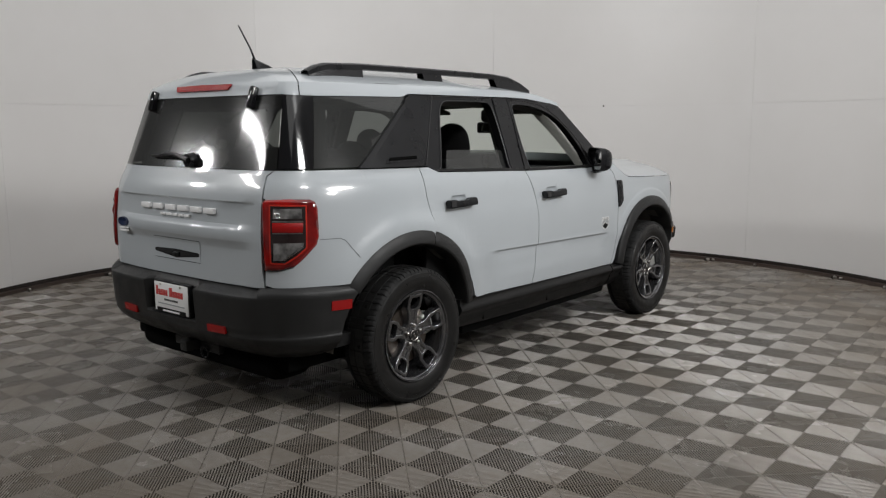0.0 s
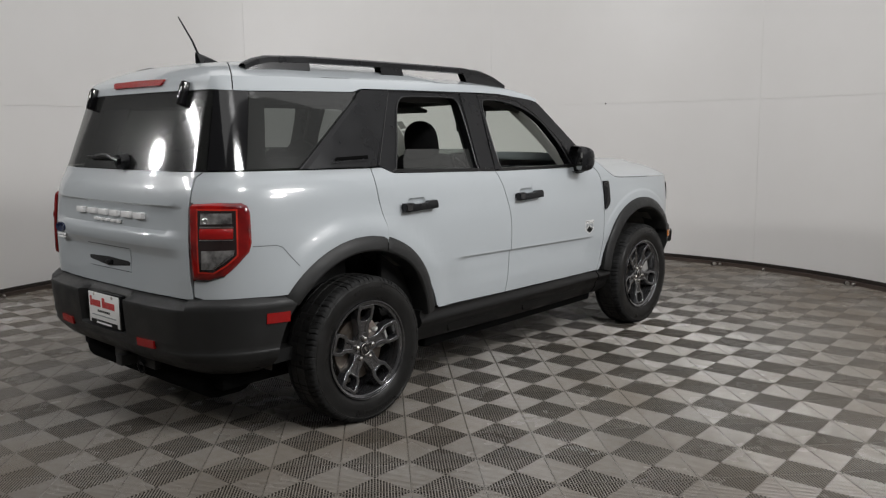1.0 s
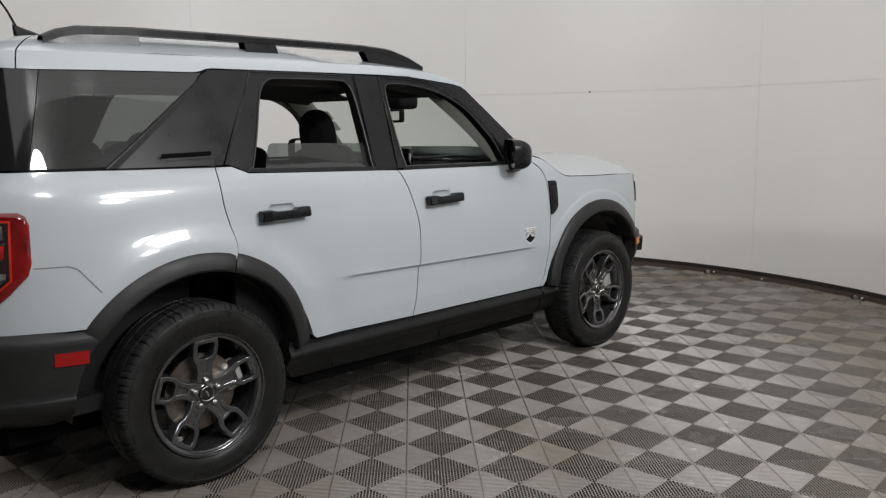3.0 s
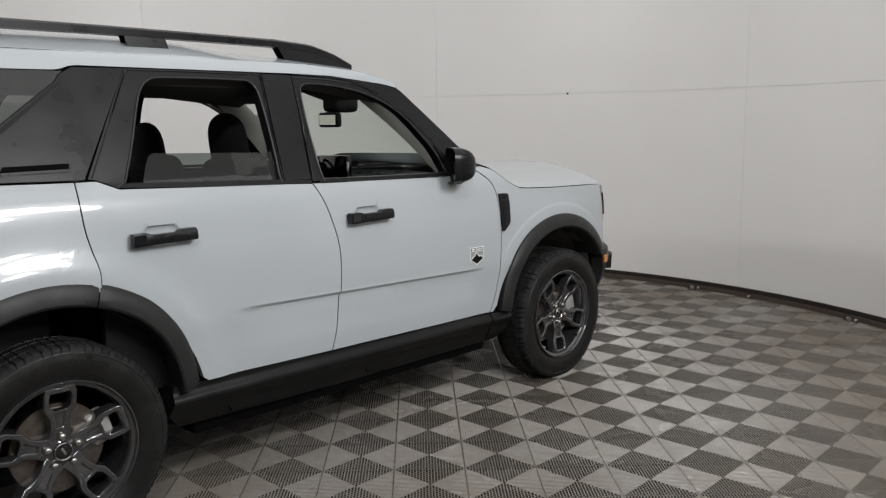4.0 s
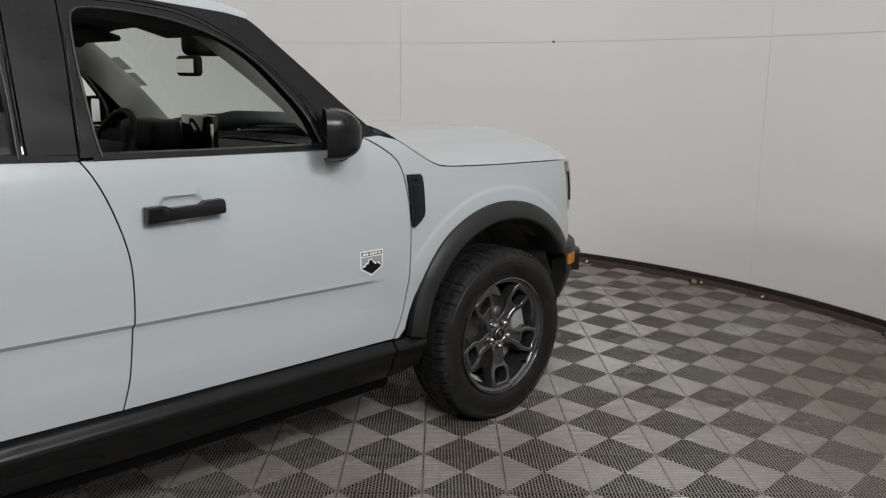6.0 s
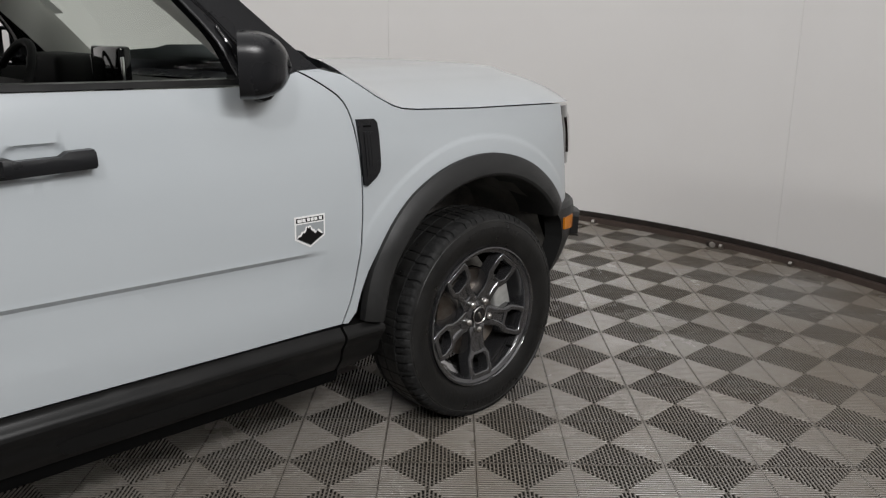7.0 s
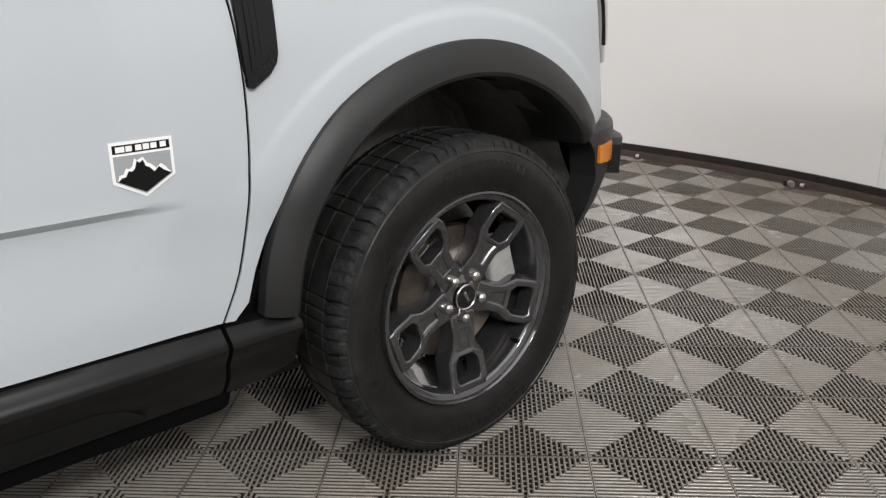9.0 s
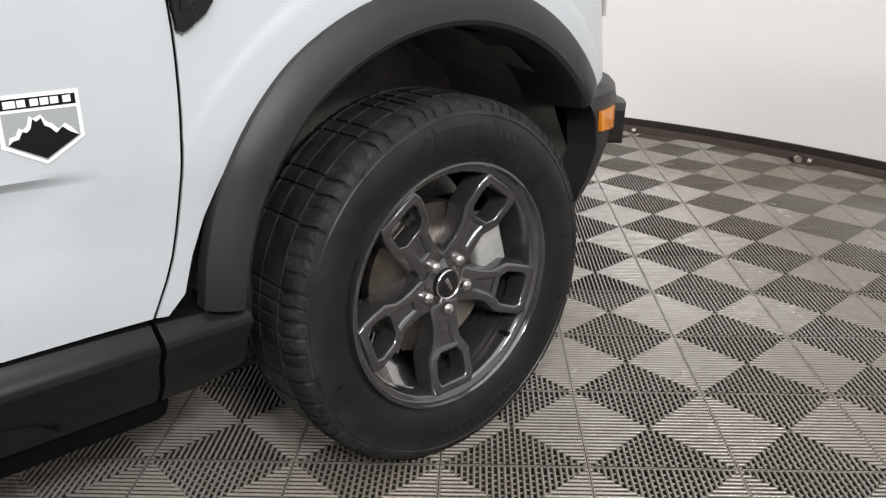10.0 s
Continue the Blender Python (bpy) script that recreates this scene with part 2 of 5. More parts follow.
def tube(points, radius, n=8, bm=None, ends=None):
    """A round bar along points; ends: a second radius for its last point."""
    bm = bm or bmesh.new()
    pts = [Vector(p) for p in points]
    rings = []
    for i, p in enumerate(pts):
        d = (pts[min(i + 1, len(pts) - 1)] - pts[max(i - 1, 0)]).normalized()
        side = d.cross(Vector((0, 0, 1)) if abs(d.z) < 0.9 else Vector((1, 0, 0))).normalized()
        up = side.cross(d)
        r = radius if ends is None else radius + (ends - radius) * i / (len(pts) - 1)
        rings.append([bm.verts.new(p + r * (math.cos(a) * side + math.sin(a) * up)) for a in (2 * math.pi * k / n for k in range(n))])
    for a, b in zip(rings, rings[1:]):
        for k in range(n):
            bm.faces.new((a[k], a[(k + 1) % n], b[(k + 1) % n], b[k]))
    bm.faces.new(rings[0])
    bm.faces.new(rings[-1])
    bmesh.ops.recalc_face_normals(bm, faces=bm.faces)
    return bm


# ---- the car's skin: its plan and how it leans in with height ----
PLAN = [(0, -.82), (.15, -.82), (.30, -.817), (.45, -.808), (.58, -.79), (.67, -.76), (.76, -.69), (.825, -.58), (.868, -.43), (.892, -.25),
        (.902, 0), (.906, .5), (.907, 1.0), (.907, 1.5), (.905, 2.0), (.902, 2.4), (.897, 2.7), (.885, 2.98), (.862, 3.14), (.812, 3.245),
        (.72, 3.33), (.5, 3.405), (.25, 3.435), (0, 3.445)]
INSET = [(.20, .10), (.30, .05), (.38, .03), (.45, .015), (.60, .008), (.70, 0), (.90, 0), (1.0, .008), (1.1, .02), (1.16, .036), (1.20, .056), (1.24, .073), (1.60, .205), (1.66, .232)]


def smooth_curve(pts, n=24):
    p = np.array([[2 * a - b for a, b in zip(pts[0], pts[1])]] + list(pts) + [[2 * a - b for a, b in zip(pts[-1], pts[-2])]], float)
    out = []
    for i in range(1, len(p) - 2):
        for k in range(n):
            t = k / n
            out.append(.5 * (2 * p[i] + (p[i + 1] - p[i - 1]) * t + (2 * p[i - 1] - 5 * p[i] + 4 * p[i + 1] - p[i + 2]) * t * t + (3 * p[i] - p[i - 1] - 3 * p[i + 1] + p[i + 2]) * t ** 3))
    out.append(p[-2])
    return np.array(out)


def bend(pts, n=5):
    """The same outline as a smooth line through its points."""
    return [(float(a), float(b)) for a, b in smooth_curve(pts, n)]


CURVE = smooth_curve(PLAN)
ARC = np.r_[0, np.cumsum(np.linalg.norm(np.diff(CURVE, axis=0), axis=1))]
ARC -= np.interp(0, CURVE[:, 1], ARC)
TAN = np.gradient(CURVE, axis=0)
TAN /= np.linalg.norm(TAN, axis=1)[:, None]
IN_Z = smooth_curve(INSET, 8)


def surf(u, z, proud=0.0):
    """The car's skin at arc length u round its plan and height z: x, y, z for the side x > 0."""
    x, y = np.interp(u, ARC, CURVE[:, 0]), np.interp(u, ARC, CURVE[:, 1])
    tx, ty = np.interp(u, ARC, TAN[:, 0]), np.interp(u, ARC, TAN[:, 1])
    d = proud - np.interp(z, IN_Z[:, 0], IN_Z[:, 1])
    return x + ty * d, y - tx * d, z


# ---- booth: floor, round wall, hall ----
CENTRE, RADIUS = (0.1, 1.32), 4.12
TILE_SIZE, TILE_TURN, TILE_AT = 0.2910, 46.42, (-0.007, -0.081)


def tile_shape(steps=6, rung_gap=0.0182):
    """One square floor tile of round ribs: each quarter's ribs run from its edge to the diagonals. Vertices, faces and their kind."""
    verts, faces, kind = [], [], []
    h, deep, n = TILE_SIZE / 2 - 0.0008, 0.024, 24

    def block(pts, z1, z0, sides, top=0):
        k = len(verts)
        m = len(pts)
        verts.extend([(x, y, z1) for x, y in pts])
        verts.extend([(x, y, z0) for x, y in pts])
        faces.append([k + i for i in range(m)])
        kind.append(top)
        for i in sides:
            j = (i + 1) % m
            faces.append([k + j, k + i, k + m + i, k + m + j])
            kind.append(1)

    pitch = 2 * h / n
    half = [(-0.25, -deep), (-0.25, -0.0038), (-0.24, -0.0027), (-0.205, -0.0014), (-0.135, -0.0004), (-0.055, 0.0)] if steps > 4 else [(-0.25, -deep), (-0.25, -0.0036), (-0.205, -0.0014), (-0.09, 0.0)]
    prof = [(x * pitch, z) for x, z in half] + [(-x * pitch, z) for x, z in half[::-1]]
    last = len(prof)
    for q in range(4):
        c, s = [(1, 0), (0, 1), (-1, 0), (0, -1)][q]
        rot = lambda x, y: (x * c - y * s, x * s + y * c)
        for i in range(n):
            x = -h + pitch * (i + 0.5)
            reach = abs(x)
            if h - 0.0045 - reach < 0.001:
                continue
            k = len(verts)
            for y in (-h + 0.0028, -reach):
                verts.extend([(*rot(x + dx, y), z) for dx, z in prof])
            for m in range(last - 1):
                faces.append([k + m, k + m + 1, k + m + 1 + last, k + m + last][::-1])
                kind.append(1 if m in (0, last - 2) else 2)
            k = len(verts)
            verts.extend([(*rot(x + dx, -reach), z) for dx, z in prof])
            faces.append([k + m for m in range(last)][::-1])
            kind.append(0)
        # short rungs across the grooves, in a brick bond
        for i in range(n + 1):
            x = -h + pitch * i
            y = -h + 0.012 + (rung_gap / 2 if i % 2 else 0)
            while y < -abs(x) - 0.004:
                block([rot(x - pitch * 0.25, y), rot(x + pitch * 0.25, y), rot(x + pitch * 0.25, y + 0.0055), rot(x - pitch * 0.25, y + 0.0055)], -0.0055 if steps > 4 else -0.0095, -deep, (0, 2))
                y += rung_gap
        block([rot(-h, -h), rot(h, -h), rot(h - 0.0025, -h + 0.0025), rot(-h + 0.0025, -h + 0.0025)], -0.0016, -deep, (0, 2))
    return verts, faces, kind


def build_floor():
    ground = new("floor", bpy.data.meshes.new("floor"))
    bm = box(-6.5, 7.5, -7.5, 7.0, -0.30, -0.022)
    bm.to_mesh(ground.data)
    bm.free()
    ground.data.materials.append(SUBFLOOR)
    tagged(ground, "grey ribbed plastic drainage tiles in a checker of triangles", "floor", kind="structure")
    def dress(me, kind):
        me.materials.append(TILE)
        me.materials.append(GROOVE_SHADE)
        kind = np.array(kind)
        # kind 1, the upright sides, takes the colour that stands for groove shade
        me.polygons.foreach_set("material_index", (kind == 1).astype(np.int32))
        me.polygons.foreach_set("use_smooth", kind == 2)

    verts, faces, kind = tile_shape()
    me = bpy.data.meshes.new("tile")
    me.from_pydata(verts, [], faces)
    dress(me, kind)
    a = radians(TILE_TURN)
    ux, uy = Vector((math.cos(a), math.sin(a))), Vector((-math.sin(a), math.cos(a)))
    o = Vector(TILE_AT)
    near, rest = [], []
    for i in range(-30, 31):
        for j in range(-30, 31):
            p = o + TILE_SIZE * ((i + 0.5) * ux + (j + 0.5) * uy)
            d = math.hypot(p.x - CENTRE[0], p.y - CENTRE[1])
            mouth = p.x - CENTRE[0] - (p.y - CENTRE[1]) > 1.2 and p.x < 5.6 and p.y > -5.6
            if d > RADIUS + 0.12 and not mouth:
                continue
            to_line = (p - Vector((1.75, 1.6))).length if p.x > 0.55 else 99
            (near if to_line < 2.6 else rest).append((to_line, p))
    near.sort(key=lambda k: k[0])
    rest += near[300:]
    for _, p in near[:300]:
        t = new("tile", me)
        t.parent = ground
        t.matrix_basis = pose(p.x, p.y, 0, 0, 0, TILE_TURN)
    verts, faces, kind = tile_shape(4, 0.0273)
    base = np.array(verts)
    turn = np.array([[math.cos(a), -math.sin(a), 0], [math.sin(a), math.cos(a), 0], [0, 0, 1]])
    base = base @ turn.T
    allv = np.concatenate([base + (p.x, p.y, 0) for _, p in rest])
    allf = [[v + len(verts) * k for v in f] for k in range(len(rest)) for f in faces]
    far = bpy.data.meshes.new("outer_tiles")
    far.from_pydata(allv.tolist(), [], allf)
    dress(far, list(kind) * len(rest))
    ob = new("outer_tiles", far)
    ob.parent = ground
    tagged(ob, "grey ribbed plastic floor tiles further off", kind="stuff")


def ring_block(a0, a1, r0, r1, z0, z1, n=10):
    """A curved block of the booth's circle, between two angles in degrees."""
    bm = bmesh.new()
    cols = []
    for k in range(n + 1):
        a = radians(a0 + (a1 - a0) * k / n)
        c, s = math.cos(a), math.sin(a)
        cols.append([bm.verts.new((CENTRE[0] + r * c, CENTRE[1] + r * s, z)) for r, z in ((r0, z0), (r0, z1), (r1, z1), (r1, z0))])
    for p, q in zip(cols, cols[1:]):
        for i in range(4):
            j = (i + 1) % 4
            bm.faces.new((p[i], p[j], q[j], q[i]))
    bm.faces.new(cols[0])
    bm.faces.new(cols[-1])
    bmesh.ops.recalc_face_normals(bm, faces=bm.faces)
    return bm


PANEL_ENDS = (25, 41, 82, 122.8, 161, 200, 215)
WALL_FROM, WALL_TO = 25.0, 215.0     # the open mouth lies between, towards the camera


def build_wall():
    wall = part("wall_round", ring_block(WALL_FROM, WALL_TO, RADIUS + 0.012, RADIUS + 0.06, 0.0, 3.7, 90), SEAM)
    tagged(wall, "curved white sheet wall of a photo booth with fine joints", "wall", kind="structure")
    for a0, a1 in zip(PANEL_ENDS, PANEL_ENDS[1:]):
        for z0, z1 in ((0.06, 1.6492), (1.6508, 3.7)):
            part("panel", ring_block(a0 + 0.012, a1 - 0.012, RADIUS, RADIUS + 0.012, z0, z1, 20), WALL, wall)
    a = radians(105.0)
    part("nail", shift(revolve([(0.0, 0.0), (0.002, 0.009), (-0.02, 0.006)], 12), pose(CENTRE[0] + (RADIUS - 0.003) * math.cos(a), CENTRE[1] + (RADIUS - 0.003) * math.sin(a), 1.65, 0, 0, 105 + 180)), RAIL, wall)
    rail = part("baseboard_rail", ring_block(WALL_FROM, WALL_TO, RADIUS - 0.045, RADIUS + 0.012, 0.0, 0.03, 90), RAIL_TOP)
    tagged(rail, "low dark brown metal rail along the foot of the wall", "baseboard", kind="structure")
    n = 0
    for k in range(28):
        a = radians(27 + k * 6.6)
        c, s = math.cos(a), math.sin(a)
        bm = revolve([(-0.010, 0.0), (-0.010, 0.014), (0.010, 0.014), (0.010, 0.0)], 14)
        shift(bm, pose(CENTRE[0] + (RADIUS - 0.075) * c, CENTRE[1] + (RADIUS - 0.075) * s, 0.0145, 0, 0, math.degrees(a) + 90))
        if k % 3 != 1:
            part("caster", bm, STEEL, rail, "small worn steel caster")
        else:
            bm.free()
        if k % 3 == 0:
            b3 = revolve([(-0.012, 0.0), (-0.012, 0.016), (0.012, 0.016), (0.012, 0.0)], 14)
            part("caster", shift(b3, pose(CENTRE[0] + (RADIUS - 0.085) * math.cos(a + 0.014), CENTRE[1] + (RADIUS - 0.085) * math.sin(a + 0.014), 0.0165, 0, 0, math.degrees(a) + 55)), STEEL, rail, "small worn steel caster")
            b2 = box(-0.014, 0.014, -0.018, 0.018, 0.0, 0.028, 0.003)
            part("bracket", shift(b2, pose(CENTRE[0] + (RADIUS - 0.07) * math.cos(a + 0.02), CENTRE[1] + (RADIUS - 0.07) * math.sin(a + 0.02), 0, 0, 0, math.degrees(a))), RAIL, rail)
    part("lip", ring_block(WALL_FROM, WALL_TO, RADIUS - 0.016, RADIUS - 0.001, 0.032, 0.064, 90), RAIL, rail)


def build_hall():
    x0, x1, y0, y1, top = -6.2, 7.2, -7.2, 6.7, 4.6
    for name, b in (("wall_east", (x1, x1 + 0.2, y0, y1)), ("wall_west", (x0 - 0.2, x0, y0, y1)), ("wall_south", (x0 - 0.2, x1 + 0.2, y0 - 0.2, y0)), ("wall_north", (x0 - 0.2, x1 + 0.2, y1, y1 + 0.2))):
        tagged(part(name, box(*b, -0.3, top), ROOM), "plain grey painted hall wall", "wall", kind="structure")
    tagged(part("ceiling", box(x0 - 0.2, x1 + 0.2, y0 - 0.2, y1 + 0.2, top, top + 0.2), CEILING), "plain pale ceiling of the hall", "ceiling", kind="structure")


LAMPS = [  # x, y, z, aimed at, width, depth, watts
    (0.4, 0.9, 4.45, (0.4, 0.9, 0), 7.4, 7.4, 172),
    (4.6, -1.4, 4.2, (0.4, 0.6, 1.0), 0.7, 0.45, 60),
    (4.8, 1.2, 3.3, (0.9, 1.2, 0.7), 1.6, 0.5, 112),
    (6.8, 1.1, 3.4, (0.9, 0.4, 0.8), 1.0, 0.5, 66),
    (-2.1, -4.0, 3.6, (0.0, -0.6, 1.2), 2.6, 0.17, 84),
    (-5.1, -3.75, 3.4, (0.0, -0.7, 1.1), 0.32, 0.30, 30),
]


def build_lamps():
    for x, y, z, aim, w, d, watts in LAMPS:
        m = look((x, y, z), aim)
        th = holder("ceiling_light", m, "white rectangular LED panel hung under the ceiling", "ceiling light", "lights over the booth")
        bm = box(-w / 2 - 0.02, w / 2 + 0.02, -d / 2 - 0.02, d / 2 + 0.02, 0.01, 0.07, 0.005)
        part("housing", bm, SATIN_BLACK, th)
        for dx in (-0.4, 0.4):
            top = m @ Vector((dx * w, 0, 0.06))
            rod = part("hanger", tube([top, (top.x, top.y, 4.6)], 0.008), SATIN_BLACK, th)
            rod.matrix_parent_inverse = m.inverted()
        lamp = bpy.data.lights.new("area_lamp", "AREA")
        lamp.shape, lamp.size, lamp.size_y, lamp.energy, lamp.color = "RECTANGLE" if w > 2 else "ELLIPSE", w, d, watts, (1.0, 0.995, 0.99)
        ob = new("area_lamp", lamp)
        ob.parent = th


build_hall()
build_wall()
build_lamps()


# ---- the car ----
def arc(cy, cz, r, a0, a1, n=14, squash=1.0):
    """Points round a wheel's centre; angles in degrees from straight up, forwards positive."""
    return [(cy + r * math.sin(radians(a)), cz + r * squash * math.cos(radians(a))) for a in (a0 + (a1 - a0) * k / n for k in range(n + 1))]


def shrink(pts, d):
    """An outline moved inwards by d."""
    n = len(pts)
    area = sum(pts[i][0] * pts[(i + 1) % n][1] - pts[(i + 1) % n][0] * pts[i][1] for i in range(n))
    s = 1 if area > 0 else -1
    out = []
    for i in range(n):
        a, b, c = Vector(pts[i - 1]), Vector(pts[i]), Vector(pts[(i + 1) % n])
        e, f = (b - a).normalized(), (c - b).normalized()
        n1, n2 = Vector((-e.y, e.x)) * s, Vector((-f.y, f.x)) * s
        k = max(0.35, 1 + n1.dot(n2))
        out.append(tuple(b + (n1 + n2) * d / k))
    return out


def edge_distance(u, z, pts):
    """How far a point lies inside an outline's edge."""
    best = 9.0
    for (a, b), (c, d) in zip(pts, pts[1:] + pts[:1]):
        k = max(0.0, min(1.0, ((u - a) * (c - a) + (z - b) * (d - b)) / ((c - a) ** 2 + (d - b) ** 2)))
        best = min(best, math.hypot(u - a - k * (c - a), z - b - k * (d - b)))
    return best


def skin(outline, proud=0.0, thick=0.022, gap=0.0025, step=0.045, side=1, mirror=False, relief=None, cuts=()):
    """A panel of the car's skin from an outline of (u, z). mirror: both halves of a middle panel in one."""
    pts = outline if mirror else shrink(outline, gap)
    bm = bmesh.new()
    bm.faces.new([bm.verts.new((u, z, 0)) for u, z in pts])
    bmesh.ops.triangulate(bm, faces=bm.faces)
    us, zs = [p[0] for p in pts], [p[1] for p in pts]
    for lo, hi, no in ((min(us), max(us), (1, 0, 0)), (min(zs), max(zs), (0, 1, 0))):
        k = math.floor(lo / step) + 1
        while k * step < hi - 1e-5:
            bmesh.ops.bisect_plane(bm, geom=bm.verts[:] + bm.edges[:] + bm.faces[:], plane_co=(no[0] * k * step, no[1] * k * step, 0), plane_no=no, dist=1e-5)
            k += 1
    for u, z, slope in cuts:
        bmesh.ops.bisect_plane(bm, geom=bm.verts[:] + bm.edges[:] + bm.faces[:], plane_co=(u, z, 0), plane_no=(1, 0, 0) if slope is None else (-slope, 1, 0), dist=1e-5)
    flat = {v: (v.co.x, v.co.y) for v in bm.verts}
    rise = relief or (lambda u, z: 0.0)
    for v, (u, z) in flat.items():
        v.co = Vector(surf(u, z, proud + rise(u, z)))
        if mirror and abs(u - ARC[0]) < 1e-4:
            v.co.x = 0
    rim = [e for e in bm.edges if e.is_boundary and not (mirror and all(abs(flat[v][0] - ARC[0]) < 1e-4 for v in e.verts))]
    ex = bmesh.ops.extrude_edge_only(bm, edges=rim)
    spots = {tuple(round(c, 6) for c in w.co): w for w in flat}
    for v in [g for g in ex["geom"] if isinstance(g, bmesh.types.BMVert)]:
        best = spots[tuple(round(c, 6) for c in v.co)]
        v.co = Vector(surf(*flat[best], proud + rise(*flat[best]) - thick))
        if mirror and abs(flat[best][0] - ARC[0]) < 1e-4:
            v.co.x = 0
    if mirror:
        dup = bmesh.ops.duplicate(bm, geom=bm.verts[:] + bm.edges[:] + bm.faces[:])["geom"]
        for v in [g for g in dup if isinstance(g, bmesh.types.BMVert)]:
            v.co.x = -v.co.x
        bmesh.ops.remove_doubles(bm, verts=bm.verts, dist=1e-4)
    elif side < 0:
        for v in bm.verts:
            v.co.x = -v.co.x
    bmesh.ops.recalc_face_normals(bm, faces=bm.faces)
    # outward: away from the middle of the car
    mid = Vector((0, 1.3, 1.0))
    if sum((f.calc_center_median() - mid).dot(f.normal) * f.calc_area() for f in bm.faces) < 0:
        bmesh.ops.reverse_faces(bm, faces=bm.faces)
    return bm


def loft(rows):
    """A sheet through rows of points."""
    bm = bmesh.new()
    grid = [[bm.verts.new(p) for p in r] for r in rows]
    for a, b in zip(grid, grid[1:]):
        for i in range(len(a) - 1):
            bm.faces.new((a[i], a[i + 1], b[i + 1], b[i]))
    bmesh.ops.recalc_face_normals(bm, faces=bm.faces)
    return bm


def mirrored(bm):
    dup = bmesh.ops.duplicate(bm, geom=bm.verts[:] + bm.edges[:] + bm.faces[:])["geom"]
    for v in [g for g in dup if isinstance(g, bmesh.types.BMVert)]:
        v.co.x = -v.co.x
    bmesh.ops.reverse_faces(bm, faces=[g for g in dup if isinstance(g, bmesh.types.BMFace)])
    bmesh.ops.remove_doubles(bm, verts=bm.verts, dist=1e-4)
    bmesh.ops.recalc_face_normals(bm, faces=bm.faces)
    return bm


def thicken(bm, t):
    bmesh.ops.solidify(bm, geom=bm.faces[:], thickness=t)
    return bm


HUB_Z, AXLE = 0.358, 2.686
suv = holder("suv", pose(0, 0, 0), "compact grey-blue four-door SUV with black plastic cladding, front window open", "car")

GAP_AB = bend([(1.062, 1.165), (1.085, 1.13), (1.118, 1.06), (1.150, 0.96), (1.167, 0.87), (1.168, 0.76), (1.160, 0.66), (1.145, 0.55), (1.120, 0.458)], 3)
GAP_FENDER = bend([(2.02, 1.185), (2.088, 1.147), (2.150, 1.098), (2.180, 1.02), (2.195, 0.90), (2.196, 0.78), (2.185, 0.66), (2.160, 0.54), (2.122, 0.450)], 3)
GAP_REAR = bend([(0.128, 1.222), (0.126, 1.15), (0.130, 1.07), (0.143, 1.00), (0.157, 0.93), (0.156, 0.872)], 3)
TAIL = [(-0.838, 0.773), (-0.77, 0.772), (-0.70, 0.790), (-0.655, 0.826), (-0.592, 0.890), (-0.580, 0.93), (-0.578, 1.06), (-0.590, 1.092), (-0.612, 1.104), (-0.72, 1.108), (-0.836, 1.104), (-0.850, 1.088)]
HOOD_LINE = [(2.165, 1.172), (2.215, 1.142), (2.265, 1.110), (2.325, 1.079), (2.368, 1.066), (2.42, 1.061), (2.66, 1.051), (2.90, 1.046), (3.13, 1.040)]


CREASE_SLOPE = -0.0195


def step_of(d, rows):
    return float(np.interp(d, *zip(*rows)))


def arch_swell(u, z):
    """The panels swell towards the wheel arches."""
    r = min(math.hypot(u, z - HUB_Z), math.hypot(u - AXLE, z - HUB_Z))
    if u > 1.3:
        turn = abs(math.degrees(math.atan2(u - AXLE, z - HUB_Z)))
        fade = min(1.0, max(0.0, (74 - turn) / 34))
        s = min(1.0, max(0.0, (0.608 - r) / 0.012))
        return fade * 0.0045 * s * s * (3 - 2 * s) + step_of(r, ((0.50, 0.006), (0.55, 0.005), (0.60, 0.002), (0.66, 0.0)))
    return step_of(r, ((0.50, 0.026), (0.58, 0.024), (0.605, 0.019), (0.65, 0.006), (0.70, 0.001), (0.74, 0.0)))


HANDLES = ((0.270, 1.020), (1.207, 1.012))


def cup_depth(u, z):
    """The hollow behind a door handle."""
    d = 0.0
    for u0, zh in HANDLES:
        e = ((u - u0 - 0.122) / 0.064) ** 4 + ((z - zh - 0.005) / 0.035) ** 4
        d = max(d, 0.016 * max(0.0, 1 - e) ** 0.5)
    return d


def door_relief(u, z):
    """A fold along the doors: a small overhang with a hollow below it."""
    d = z - (0.712 + CREASE_SLOPE * (u - 0.705))
    ends = min(1.0, max(0.0, (u - 0.68) / 0.10), max(0.0, (2.05 - u) / 0.06))
    return ends * step_of(d, ((-0.16, 0.0), (-0.06, -0.009), (-0.022, -0.014), (-0.010, -0.013), (0.004, 0.001), (0.012, 0.0))) + arch_swell(u, z) * 0.8 - cup_depth(u, z)


def tailgate_relief(u, z):
    ends = min(1.0, max(0.0, (-0.915 - u) / 0.05))
    return ends * step_of(z, ((0.69, -0.010), (0.83, -0.016), (0.866, -0.014), (0.905, 0.006), (0.945, 0.008), (0.962, 0.004), (0.978, -0.012), (1.0, -0.014), (1.066, -0.014), (1.078, -0.012), (1.090, 0.003), (1.11, 0.002), (1.14, 0.0)))


